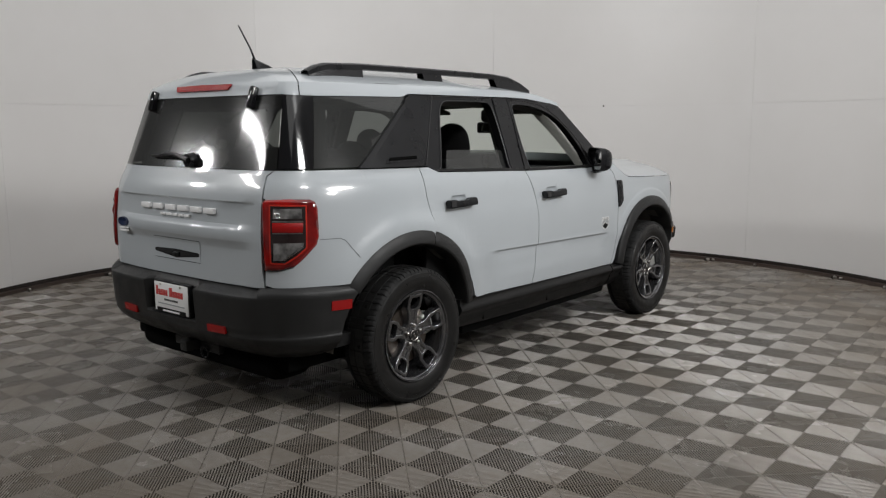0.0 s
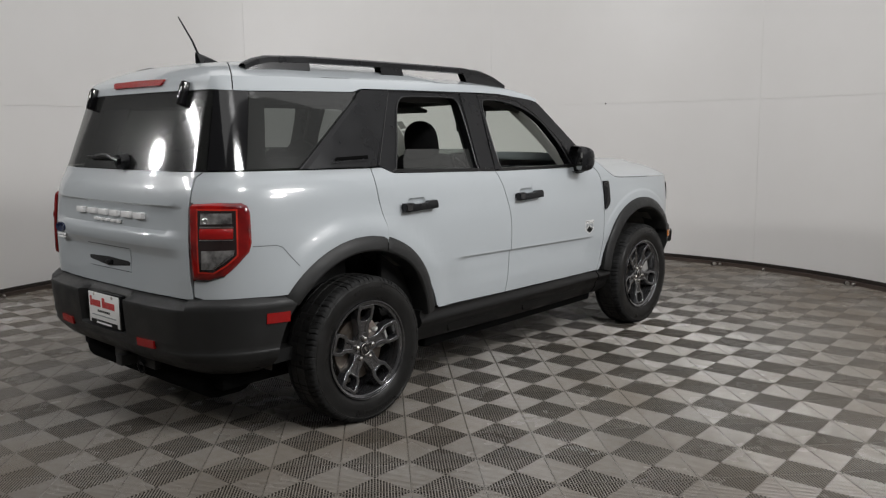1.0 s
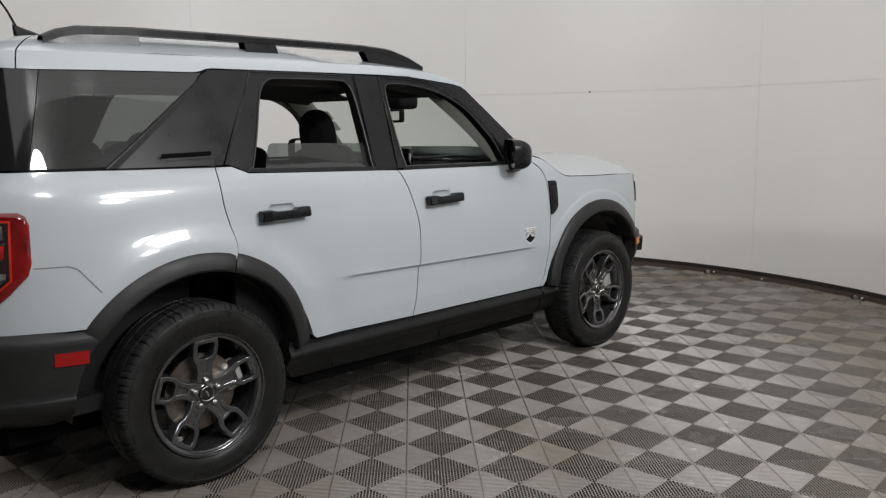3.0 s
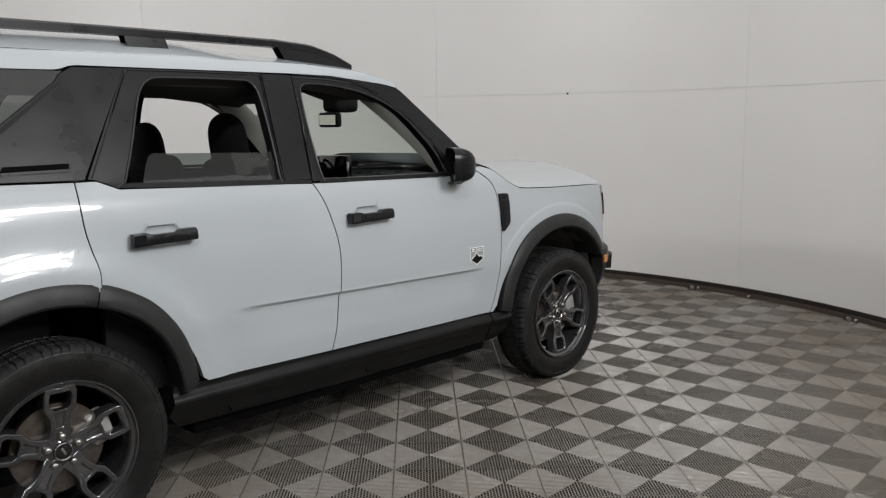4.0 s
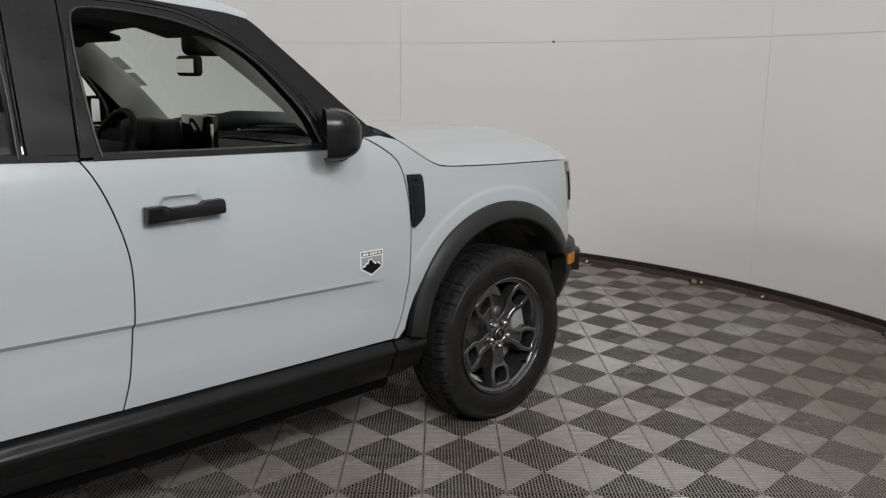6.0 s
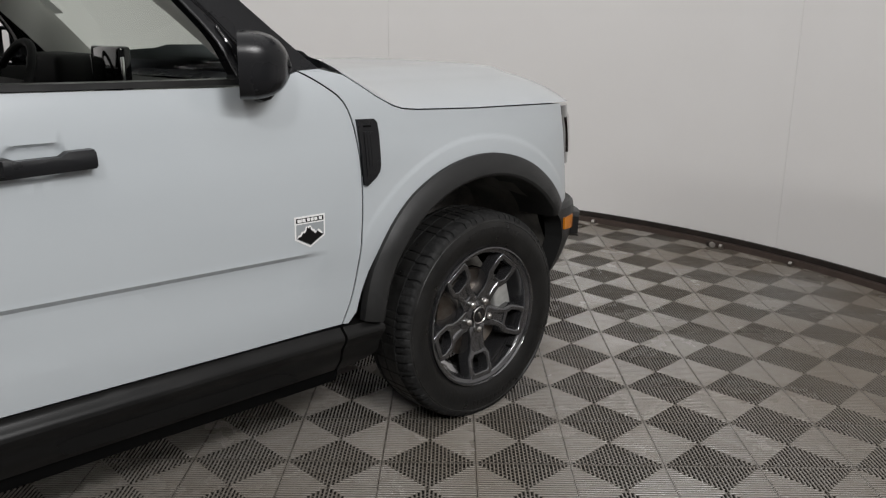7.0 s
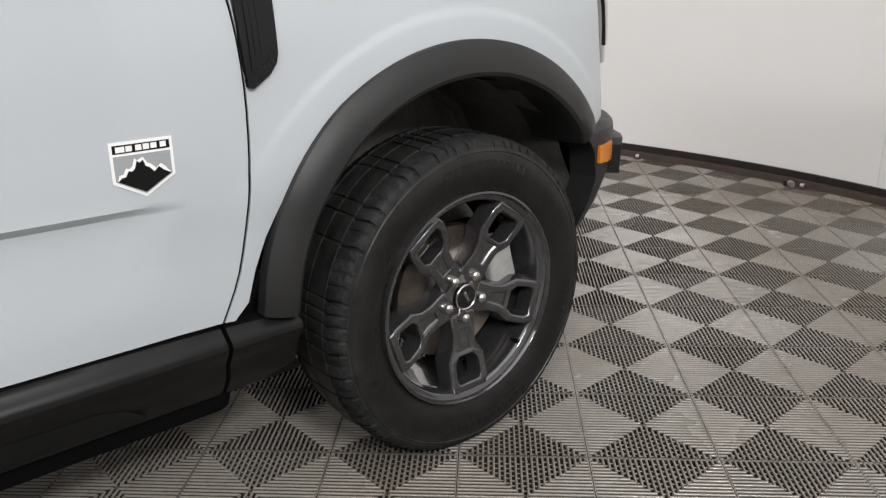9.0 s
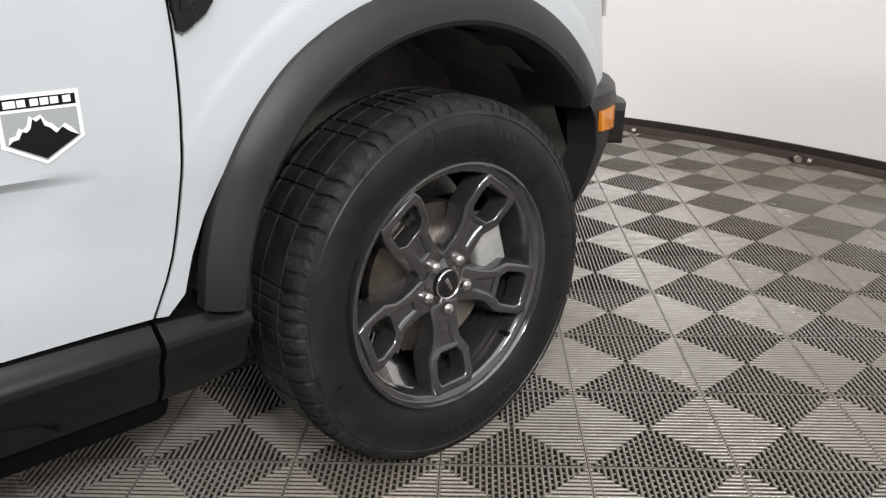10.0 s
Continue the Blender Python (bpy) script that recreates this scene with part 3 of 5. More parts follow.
def bumper_relief(u, z):
    """Rear bumper: shoulder, upright face, lower lip, and the hollow that takes the plate."""
    d = step_of(z, ((0.31, -0.10), (0.335, -0.045), (0.375, 0.010), (0.41, 0.030), (0.437, 0.036), (0.446, 0.036), (0.456, 0.031), (0.50, 0.034), (0.60, 0.040), (0.645, 0.040), (0.665, 0.034), (0.680, 0.020), (0.69, 0.006)))
    back = min(1.0, max(0.0, (-0.80 - u) / 0.10))
    d += back * step_of(z, ((0.32, 0.0), (0.42, 0.012), (0.47, 0.024), (0.60, 0.020), (0.66, 0.016), (0.69, 0.004)))
    # the middle has a sloping shelf above a sharp edge
    mid = min(1.0, max(0.0, (-0.862 - u) / 0.025))
    d += mid * step_of(z, ((0.640, 0.0), (0.648, -0.002), (0.656, -0.022), (0.672, -0.040), (0.69, -0.045)))
    if u < -1.285:
        k = min(1.0, (-1.285 - u) / 0.02)
        d -= k * step_of(z, ((0.478, 0.0), (0.492, 0.055), (0.645, 0.050), (0.66, 0.030), (0.69, 0.0)))
    return d


BUMPER_CUTS = [(0, z, 0) for z in (0.335, 0.375, 0.41, 0.437, 0.446, 0.456, 0.478, 0.492, 0.640, 0.648, 0.656, 0.665, 0.672, 0.680)] + [(u, 0, None) for u in (-1.285, -1.305, -0.90, -0.887, -0.862, -0.80)]


def sill_relief(u, z):
    return step_of(z, ((0.28, -0.018), (0.315, -0.004), (0.335, 0.004), (0.352, 0.006), (0.37, 0.008), (0.395, 0.020), (0.408, 0.023), (0.420, 0.018), (0.437, 0.000), (0.448, -0.006), (0.48, -0.008)))


CUP_CUTS = [[(u0 + k * 0.0095 + 0.051, 0, None) for k in range(16)] + [(0, zh - 0.036 + k * 0.007, 0) for k in range(12)] for u0, zh in HANDLES]
DOOR_CUTS = [(0.705, 0.712 + d, CREASE_SLOPE) for d in (-0.10, -0.022, -0.010, -0.003, 0.004, 0.012)]
TAIL_CUTS = [(0, z, 0) for z in (0.866, 0.905, 0.962, 0.978, 1.066, 1.078, 1.090, 1.11)]
SILL_CUTS = [(0, z, 0) for z in (0.315, 0.335, 0.352, 0.37, 0.382, 0.395, 0.402, 0.408, 0.414, 0.420, 0.428, 0.437, 0.448)]


def front_wheel_arc(a0, a1, r, n=14):
    return arc(AXLE, HUB_Z + 0.002, r, a0, a1, n)


def side_panels(side):
    q = [(0.128, 1.222), (-0.30, 1.231), (-0.56, 1.235), (-0.80, 1.236), (-0.842, 1.21), (-0.85, 1.106)] + TAIL[::-1][1:-1] + [(-0.838, 0.772), (-0.842, 0.70), (-0.80, 0.688), (-0.62, 0.687), (-0.40, 0.686)]
    q += arc(0, HUB_Z, 0.525, -50, 17, 16) + GAP_REAR[::-1][:-1]
    part("quarter_panel", skin(q, side=side, relief=arch_swell, step=0.022), PAINT, suv)
    d = GAP_REAR + arc(0, HUB_Z, 0.525, 18, 76, 12) + [(0.53, 0.469), (0.80, 0.463)] + GAP_AB[::-1] + [(0.9, 1.172), (0.5, 1.184), (0.27, 1.192), (0.20, 1.222)]
    rear_door = part("rear_door", skin(d, side=side, relief=door_relief, cuts=DOOR_CUTS + CUP_CUTS[0]), PAINT, suv)
    d = GAP_AB + [(1.4, 0.456), (1.8, 0.452)] + GAP_FENDER[::-1] + [(1.93, 1.158), (1.82, 1.152), (1.4, 1.160)]
    front_door = part("front_door", skin(d, side=side, relief=door_relief, cuts=DOOR_CUTS + CUP_CUTS[1]), PAINT, suv)
    f = GAP_FENDER + [(2.145, 0.448)] + front_wheel_arc(-77, 56, 0.525, 20) + [(3.19, 0.672), (3.226, 0.675), (3.205, 0.74), (3.188, 0.80), (3.166, 0.90), (3.148, 1.032)] + HOOD_LINE[::-1] + [(2.09, 1.19)]
    part("fender", skin(f, side=side, relief=arch_swell, step=0.0075), PAINT, suv)
    # black plastic: sill, wheel arches
    s = [(0.40, 0.472), (0.80, 0.463), (1.4, 0.456), (2.0, 0.449), (2.118, 0.446), (2.128, 0.288), (1.2, 0.285), (0.43, 0.30), (0.38, 0.36)]
    sill = part("sill", skin(s, proud=0.008, thick=0.12, side=side, relief=sill_relief, cuts=SILL_CUTS), SILL, suv, "black plastic sill cladding")
    part("sill_end", skin([(2.121, 0.446), (2.262, 0.440), (2.272, 0.42), (2.270, 0.315), (2.20, 0.290), (2.131, 0.288)], proud=0.010, thick=0.12, side=side, relief=sill_relief, cuts=SILL_CUTS), SILL, sill)
    for a, b in ((0.62, 1.08), (1.30, 1.98)):
        o = [(a, 0.352), (a + 0.05, 0.362), (b - 0.09, 0.358), (b - 0.04, 0.345), (b, 0.31), (a + 0.02, 0.312)]
        part("sill_pad", skin(o, proud=0.0165, thick=0.012, side=side), SILL, sill)
    for cy, lo, hi in ((0.0, -55, 15.7), (0.0, 16.2, 78), (AXLE, -80, 54)):
        rows = []
        n = 44 if cy else 26
        for k in range(n + 1):
            a = lo + (hi - lo) * k / n
            row = []
            edge = 0.004 if k in (0, n) else 0
            for r, pr in ((0.556, -0.004), (0.555, 0.010), (0.549, 0.022), (0.530, 0.034), (0.500, 0.042), (0.482, 0.043), (0.474, 0.038), (0.470, 0.028), (0.468, -0.03), (0.470, -0.12)):
                inward = a if cy == 0 else -a
                r = min(r, 0.545) if cy else r
                r *= 1 - 0.085 * max(0.0, (inward - 35) / 45) ** 1.3
                u = cy + r * math.sin(radians(a))
                z = HUB_Z + 0.003 + r * math.cos(radians(a)) * 1.0
                x, y, zz = surf(u, z, pr - edge)
                row.append((side * x, y, zz))
            rows.append(row)
        part("wheel_arch", loft(rows), CLADDING, suv, "black plastic wheel arch trim")
        if lo == -55:
            continue
        # liner of the wheel well
        rows = []
        for k in range(33):
            a = radians(-93 + 186 * k / 32)
            r = 0.468 + (0.010 if k % 4 == 0 else -0.004 if k % 4 == 2 else 0)
            far = min(0.885, surf(cy + r * math.sin(a), HUB_Z + r * math.cos(a), -0.045)[0])
            rows.append([(side * x, cy + rr * math.sin(a), HUB_Z + rr * math.cos(a)) for x, rr in ((far, r), (0.80, r), (0.70, r + 0.004), (0.60, r), (0.50, r), (0.48, r - 0.02), (0.475, 0.02))])
        part("wheel_well", loft(rows), LINER, suv, "black wheel well liner")
    part("shut_line", skin([(1.058, 0.30), (1.062, 0.452), (1.068, 0.452), (1.064, 0.30)], proud=0.0012, thick=0.001, gap=0, step=0.012, side=side, relief=sill_relief), SHADOW_GAP, suv)
    # greenhouse
    c = [(-0.308, 1.234), (-0.09, 1.392), (0.127, 1.550), (0.150, 1.580), (0.195, 1.604), (0.378, 1.607), (0.345, 1.545), (0.158, 1.226)]
    cover = part("pillar_cover", skin(c, proud=0.014, thick=0.03, side=side), SATIN_BLACK, suv, "black plastic pillar cover with a slot")
    lean = lambda u, z: -0.30 * max(0.0, ((z - 1.236) * 0.809 - (u + 0.262) * 0.588))
    part("cover_edge", skin([(-0.306, 1.236), (0.128, 1.552), (0.158, 1.556), (-0.262, 1.236)], proud=0.020, thick=0.012, gap=0, side=side, step=0.02, relief=lean), SATIN_BLACK, cover)
    part("slot", skin([(-0.10, 1.262), (-0.085, 1.280), (0.118, 1.284), (0.115, 1.266)], proud=0.0155, thick=0.006, gap=0, side=side), DARK, cover)
    part("slot_lip", skin([(-0.12, 1.254), (-0.10, 1.262), (0.115, 1.266), (0.125, 1.258)], proud=0.019, thick=0.008, gap=0, side=side), SATIN_BLACK, cover)
    g = [(-0.570, 1.240), (-0.490, 1.583), (0.165, 1.590), (0.165, 1.535), (-0.255, 1.240)]
    part("quarter_glass", skin(g, proud=-0.002, thick=0.004, gap=0.001, side=side), PRIVACY, suv, "dark tinted quarter window")
    dp = [(-0.572, 1.240), (-0.492, 1.583), (-0.60, 1.588), (-0.782, 1.590), (-0.782, 1.240)]
    part("rear_pillar", skin(dp, proud=0.0, thick=0.03, gap=0.001, side=side, step=0.02), GLOSS_BLACK, suv, "gloss black rear pillar")
    # rear door frame round its half lowered pane
    hole = bend([(0.917, 1.176), (0.922, 1.30), (0.921, 1.42), (0.917, 1.50), (0.909, 1.542), (0.888, 1.567), (0.855, 1.576), (0.70, 1.578), (0.51, 1.576), (0.462, 1.565), (0.430, 1.538), (0.400, 1.48), (0.345, 1.33), (0.296, 1.215)], 4) + [(0.262, 1.196)]
    fr = [(0.172, 1.230), (0.381, 1.606), (0.66, 1.608), (0.948, 1.606), (0.942, 1.40), (0.936, 1.176)] + hole + [(0.205, 1.222)]
    part("window_frame", skin(fr, proud=0.002, thick=0.05, gap=0.001, side=side), SATIN_BLACK, rear_door, "black window frame")
    part("belt_trim", skin([(0.262, 1.196), (0.29, 1.208), (0.905, 1.188), (1.062, 1.180), (1.062, 1.167), (0.9, 1.171), (0.5, 1.184)], proud=0.004, thick=0.06, gap=0.0, side=side), SILL, rear_door)
    pane = [(0.360, 1.18), (0.392, 1.26), (0.412, 1.296), (0.430, 1.305), (0.930, 1.292), (0.925, 1.17)]
    part("window_pane", skin(pane, proud=-0.022, thick=0.004, gap=0, side=side), DOOR_GLASS, rear_door, "tinted pane half lowered")
    b = [(0.950, 1.606), (1.092, 1.604), (1.086, 1.45), (1.064, 1.181), (0.938, 1.184)]
    part("centre_pillar", skin(b, proud=0.004, thick=0.06, gap=0.0015, side=side), SATIN_BLACK, suv, "black centre pillar")
    crest = [(1.28, 1.600), (1.44, 1.580), (1.56, 1.530), (1.66, 1.464), (1.79, 1.347), (1.90, 1.217), (1.945, 1.159)]
    gape = bend([(1.838, 1.178), (1.812, 1.256), (1.75, 1.340), (1.66, 1.436), (1.55, 1.503), (1.42, 1.545), (1.28, 1.566), (1.175, 1.569), (1.134, 1.560), (1.118, 1.528), (1.113, 1.42), (1.116, 1.30), (1.124, 1.172)], 4)
    ff = [(1.066, 1.172), (1.088, 1.45), (1.094, 1.604)] + shrink(bend(crest, 4) + [(1.2, 1.2)], 0.0015)[:-1] + [(1.82, 1.156)] + gape
    part("window_frame", skin(ff, proud=0.003, thick=0.05, gap=0.001, side=side), SATIN_BLACK, front_door, "black window frame")
    part("belt_trim", skin([(1.10, 1.180), (1.45, 1.174), (1.83, 1.170), (1.83, 1.156), (1.4, 1.161), (1.10, 1.166)], proud=0.005, thick=0.06, gap=0, side=side), SILL, front_door)
    ap = bend([(1.094, 1.608), (1.30, 1.607), (1.60, 1.578), (1.675, 1.562), (1.76, 1.490), (1.86, 1.400), (1.98, 1.290), (2.105, 1.178)], 4) + [(2.02, 1.187)] + bend(crest, 4)[::-1]
    part("windscreen_pillar", skin(ap, proud=0.0, thick=0.05, gap=0.001, side=side), SATIN_BLACK, suv, "black windscreen pillar")
    # rubber seals round the openings
    for door, line in ((rear_door, hole), (front_door, gape)):
        seal = [surf(u, z, 0.004) for u, z in line]
        part("window_seal", tube([(side * x, y, z) for x, y, z in seal], 0.0042), SEAL_RUBBER, door, "black rubber window seal")
    for door, line in ((rear_door, [(0.186, 1.232), (0.388, 1.600), (0.66, 1.602), (0.940, 1.600), (0.936, 1.40), (0.930, 1.19)]), (front_door, [(1.072, 1.19), (1.094, 1.45), (1.100, 1.594)] + bend([(1.28, 1.590), (1.44, 1.569), (1.56, 1.519), (1.66, 1.453), (1.79, 1.336), (1.888, 1.213)], 4))):
        part("frame_bead", tube([(side * x, y, z) for x, y, z in (surf(u, z, 0.003) for u, z in line)], 0.0032), GLOSS_BLACK, door, "gloss black bead on the window frame")
    corner = [surf(u, z, 0.006) for u, z in bend([(1.812, 1.300), (1.842, 1.240), (1.862, 1.172)], 4)]
    part("corner_bead", tube([(side * x, y, z) for x, y, z in corner], 0.004), GLOSS_BLACK, front_door, "gloss black bead beside the mirror")
    # door handles
    for door, u0, u1, z in ((rear_door, 0.270, 0.508, 1.020), (front_door, 1.207, 1.445, 1.012)):
        bm = skin([(u0, z - 0.021), (u0 + 0.003, z + 0.020), (u0 + 0.055, z + 0.021), (u0 + 0.075, z + 0.013), (u1 - 0.075, z + 0.014), (u1 - 0.058, z + 0.023), (u1 - 0.003, z + 0.024), (u1, z + 0.018), (u1, z - 0.012), (u1 - 0.004, z - 0.017), (u0 + 0.004, z - 0.024)], proud=0.042, thick=0.026, gap=0, side=side, step=0.02, relief=lambda u, zz: -0.006 * ((zz - z) / 0.024) ** 2)
        hd = part("handle", bm, SATIN_BLACK, door, "black handle")
        part("handle_cap", skin([(u0 + 0.006, z - 0.016), (u0 + 0.007, z + 0.015), (u0 + 0.046, z + 0.016), (u0 + 0.046, z - 0.015)], proud=0.0445, thick=0.006, gap=0, side=side), GLOSS_BLACK, hd)
        for e0, e1 in ((u0, u0 + 0.05), (u1 - 0.05, u1)):
            part("handle_foot", skin([(e0 + 0.008, z - 0.012), (e0 + 0.008, z + 0.012), (e1 - 0.008, z + 0.012), (e1 - 0.008, z - 0.010)], proud=0.024, thick=0.030, gap=0, side=side), SATIN_BLACK, hd)
    # black strips laid in the joints between panels, for the shade inside them
    for line in (GAP_AB, GAP_FENDER, GAP_REAR):
        strip = [(u - 0.0045, z) for u, z in line] + [(u + 0.0045, z) for u, z in line[::-1]]
        part("door_seal", skin(strip, proud=-0.0035, thick=0.003, gap=0, step=0.03, side=side, relief=door_relief, cuts=DOOR_CUTS), DARK, suv)
    # fender vent
    v = [(2.186, 1.048), (2.246, 1.046), (2.256, 1.036), (2.260, 1.00), (2.260, 0.912), (2.256, 0.895), (2.244, 0.880), (2.218, 0.862), (2.208, 0.857), (2.200, 0.860)]
    vent = part("fender_vent", skin(v, proud=0.010, thick=0.012, gap=0, side=side), SATIN_BLACK, suv, "black fender vent trim")
    part("louvre", skin([(2.204, 1.012), (2.238, 1.010), (2.243, 0.925), (2.236, 0.900), (2.208, 0.884)], proud=0.0125, thick=0.004, gap=0, side=side), SATIN_BLACK, vent)
    part("slot", skin([(2.204, 1.030), (2.232, 1.029), (2.232, 1.024), (2.204, 1.025)], proud=0.0108, thick=0.001, gap=0, side=side), DARK, vent)
    for k in range(2):
        o = 0.011 * k
        part("rib", skin([(2.2125 + o, 1.005), (2.2165 + o, 1.005), (2.2195 + o, 0.915), (2.2155 + o, 0.912)], proud=0.0136, thick=0.004, gap=0, side=side), SATIN_BLACK, vent)
    # badge on the front door
    bd = [(1.962, 0.800), (2.062, 0.799), (2.062, 0.738), (2.012, 0.709), (1.962, 0.736)]
    badge = part("badge", skin(bd, proud=0.0015, thick=0.001, gap=0, side=side), WHITE, front_door, "white shield badge with a black mountain")
    part("badge_band", skin([(1.967, 0.795), (2.057, 0.794), (2.057, 0.781), (1.967, 0.782)], proud=0.0022, thick=0.001, gap=0, side=side), BLACK_PRINT, badge)
    for u in (1.9715, 1.9815, 1.9875, 2.0025, 2.0145, 2.0265, 2.0415):
        part("badge_bar", skin([(u, 0.7925), (u + (0.0042 if u == 1.9815 else 0.0098), 0.7925), (u + (0.0042 if u == 1.9815 else 0.0098), 0.7838), (u, 0.7838)], proud=0.0026, thick=0.0005, gap=0, side=side), WHITE, badge)
    part("badge_field", skin([(1.967, 0.778), (2.057, 0.777), (2.057, 0.740), (2.012, 0.714), (1.967, 0.739)], proud=0.0022, thick=0.001, gap=0, side=side), GREY_PRINT, badge)
    mt = [(1.970, 0.739), (1.976, 0.744), (1.983, 0.745), (1.988, 0.754), (1.993, 0.752), (1.998, 0.756), (2.002, 0.768), (2.006, 0.764), (2.012, 0.768), (2.015, 0.758), (2.021, 0.755), (2.028, 0.747), (2.036, 0.754), (2.044, 0.747), (2.055, 0.741), (2.012, 0.7165)]
    part("mountain_edge", skin([(u + (0.0035 if u > 2.012 else -0.0035 if u < 2.011 else 0.0), z + 0.0045) for u, z in mt[1:-2]] + [(2.055, 0.741), (2.012, 0.7165), (1.970, 0.739)], proud=0.0025, thick=0.0008, gap=0, side=side), WHITE, badge)
    part("mountain", skin(mt, proud=0.0028, thick=0.001, gap=0, side=side), BLACK_PRINT, badge)
    # tail lamp
    round_edge = lambda u, z: -0.014 * max(0.0, 1 - edge_distance(u, z, TAIL) / 0.016) ** 2
    lamp = part("tail_lamp", skin(TAIL, proud=0.018, thick=0.05, gap=0.002, side=side, step=0.011, relief=round_edge), RED_LENS, suv, "red tail lamp with a smoked middle")
    core = [(-0.800, 0.815), (-0.742, 0.812), (-0.690, 0.845), (-0.648, 0.882), (-0.642, 1.072), (-0.802, 1.076)]
    part("inner_ring", skin(shrink(core, -0.007), proud=0.0195, thick=0.004, gap=0, side=side), RED_HIGHLIGHT, lamp)
    part("smoked_field", skin(core, proud=0.0205, thick=0.006, gap=0, side=side), DARK_LENS, lamp)
    part("reversing_lamp", skin([(-0.790, 1.018), (-0.788, 1.064), (-0.660, 1.062), (-0.660, 1.018)], proud=0.0225, thick=0.004, gap=0, side=side), CLEAR_LENS, lamp)
    part("brake_bar", skin([(-0.792, 0.955), (-0.792, 1.000), (-0.656, 0.998), (-0.660, 0.953)], proud=0.0225, thick=0.004, gap=0, side=side, step=0.01, relief=lambda u, z: 0.006 * math.cos((z - 0.977) * 60)), RED_PLAIN, lamp)
    part("turn_lamp", skin([(-0.790, 0.824), (-0.788, 0.905), (-0.656, 0.905), (-0.660, 0.886), (-0.742, 0.824)], proud=0.0225, thick=0.004, gap=0, side=side), CLEAR_LENS, lamp)
    for strip in ([(-0.792, 1.0025), (-0.792, 1.0085), (-0.656, 1.0065), (-0.656, 1.0005)], [(-0.792, 0.9495), (-0.792, 0.9525), (-0.660, 0.9505), (-0.660, 0.9475)], [(-0.742, 0.8225), (-0.746, 0.829), (-0.663, 0.8905), (-0.658, 0.884)]):
        part("bright_strip", skin(strip, proud=0.0245, thick=0.003, gap=0, side=side), CHROME, lamp, "bright strip")
    part("bulb_ring", shift(revolve([(0.0, 0.006), (0.004, 0.010), (0.0, 0.014)], 24), pose(*[c * (side if k == 0 else 1) for k, c in enumerate(surf(-0.768, 1.032, 0.0225))], 0, 0, -38 if side > 0 else 218)), CHROME, lamp)
    # fine shut line from lamp to arch
    part("shut_line", skin([(-0.576, 0.914), (-0.47, 0.912), (-0.44, 0.900), (-0.372, 0.812), (-0.375, 0.8105), (-0.442, 0.897), (-0.471, 0.909), (-0.576, 0.911)], proud=0.0010, thick=0.001, gap=0, step=0.012, side=side, relief=arch_swell), FINE_GAP, suv)
    # inner shell that closes the joints, near-black in place of the shade there
    inner = [(-1.5, 0.60), (-1.5, 1.20), (-0.8, 1.20), (0.1, 1.19), (2.1, 1.12), (2.4, 1.04), (3.12, 1.02), (3.12, 0.62)] + front_wheel_arc(52, -80, 0.50, 16) + [(2.1, 0.34), (0.5, 0.34)] + arc(0, HUB_Z, 0.50, 80, -52, 16)
    part("inner_shell", skin(inner, proud=-0.030, thick=0.01, gap=0, side=side, step=0.09), DARK, suv)


SEAL_RUBBER = material("seal_rubber", (0.02, 0.02, 0.021), 0.4, vary=0.4, scale=30.0, gloss=0.6)
DIM_MIRROR = material("dim_mirror_glass", (0.62, 0.66, 0.58), 0.04, 1.0)
MIRROR = material("mirror_glass", (0.8, 0.8, 0.8), 0.03, 1.0)
GREY_PRINT = material("grey_print", (0.30, 0.32, 0.33), 0.4)
FINE_GAP = material("fine_joint", (0.14, 0.15, 0.155), 0.7)
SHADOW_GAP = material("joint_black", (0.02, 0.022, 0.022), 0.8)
for s in (1, -1):
    side_panels(s)


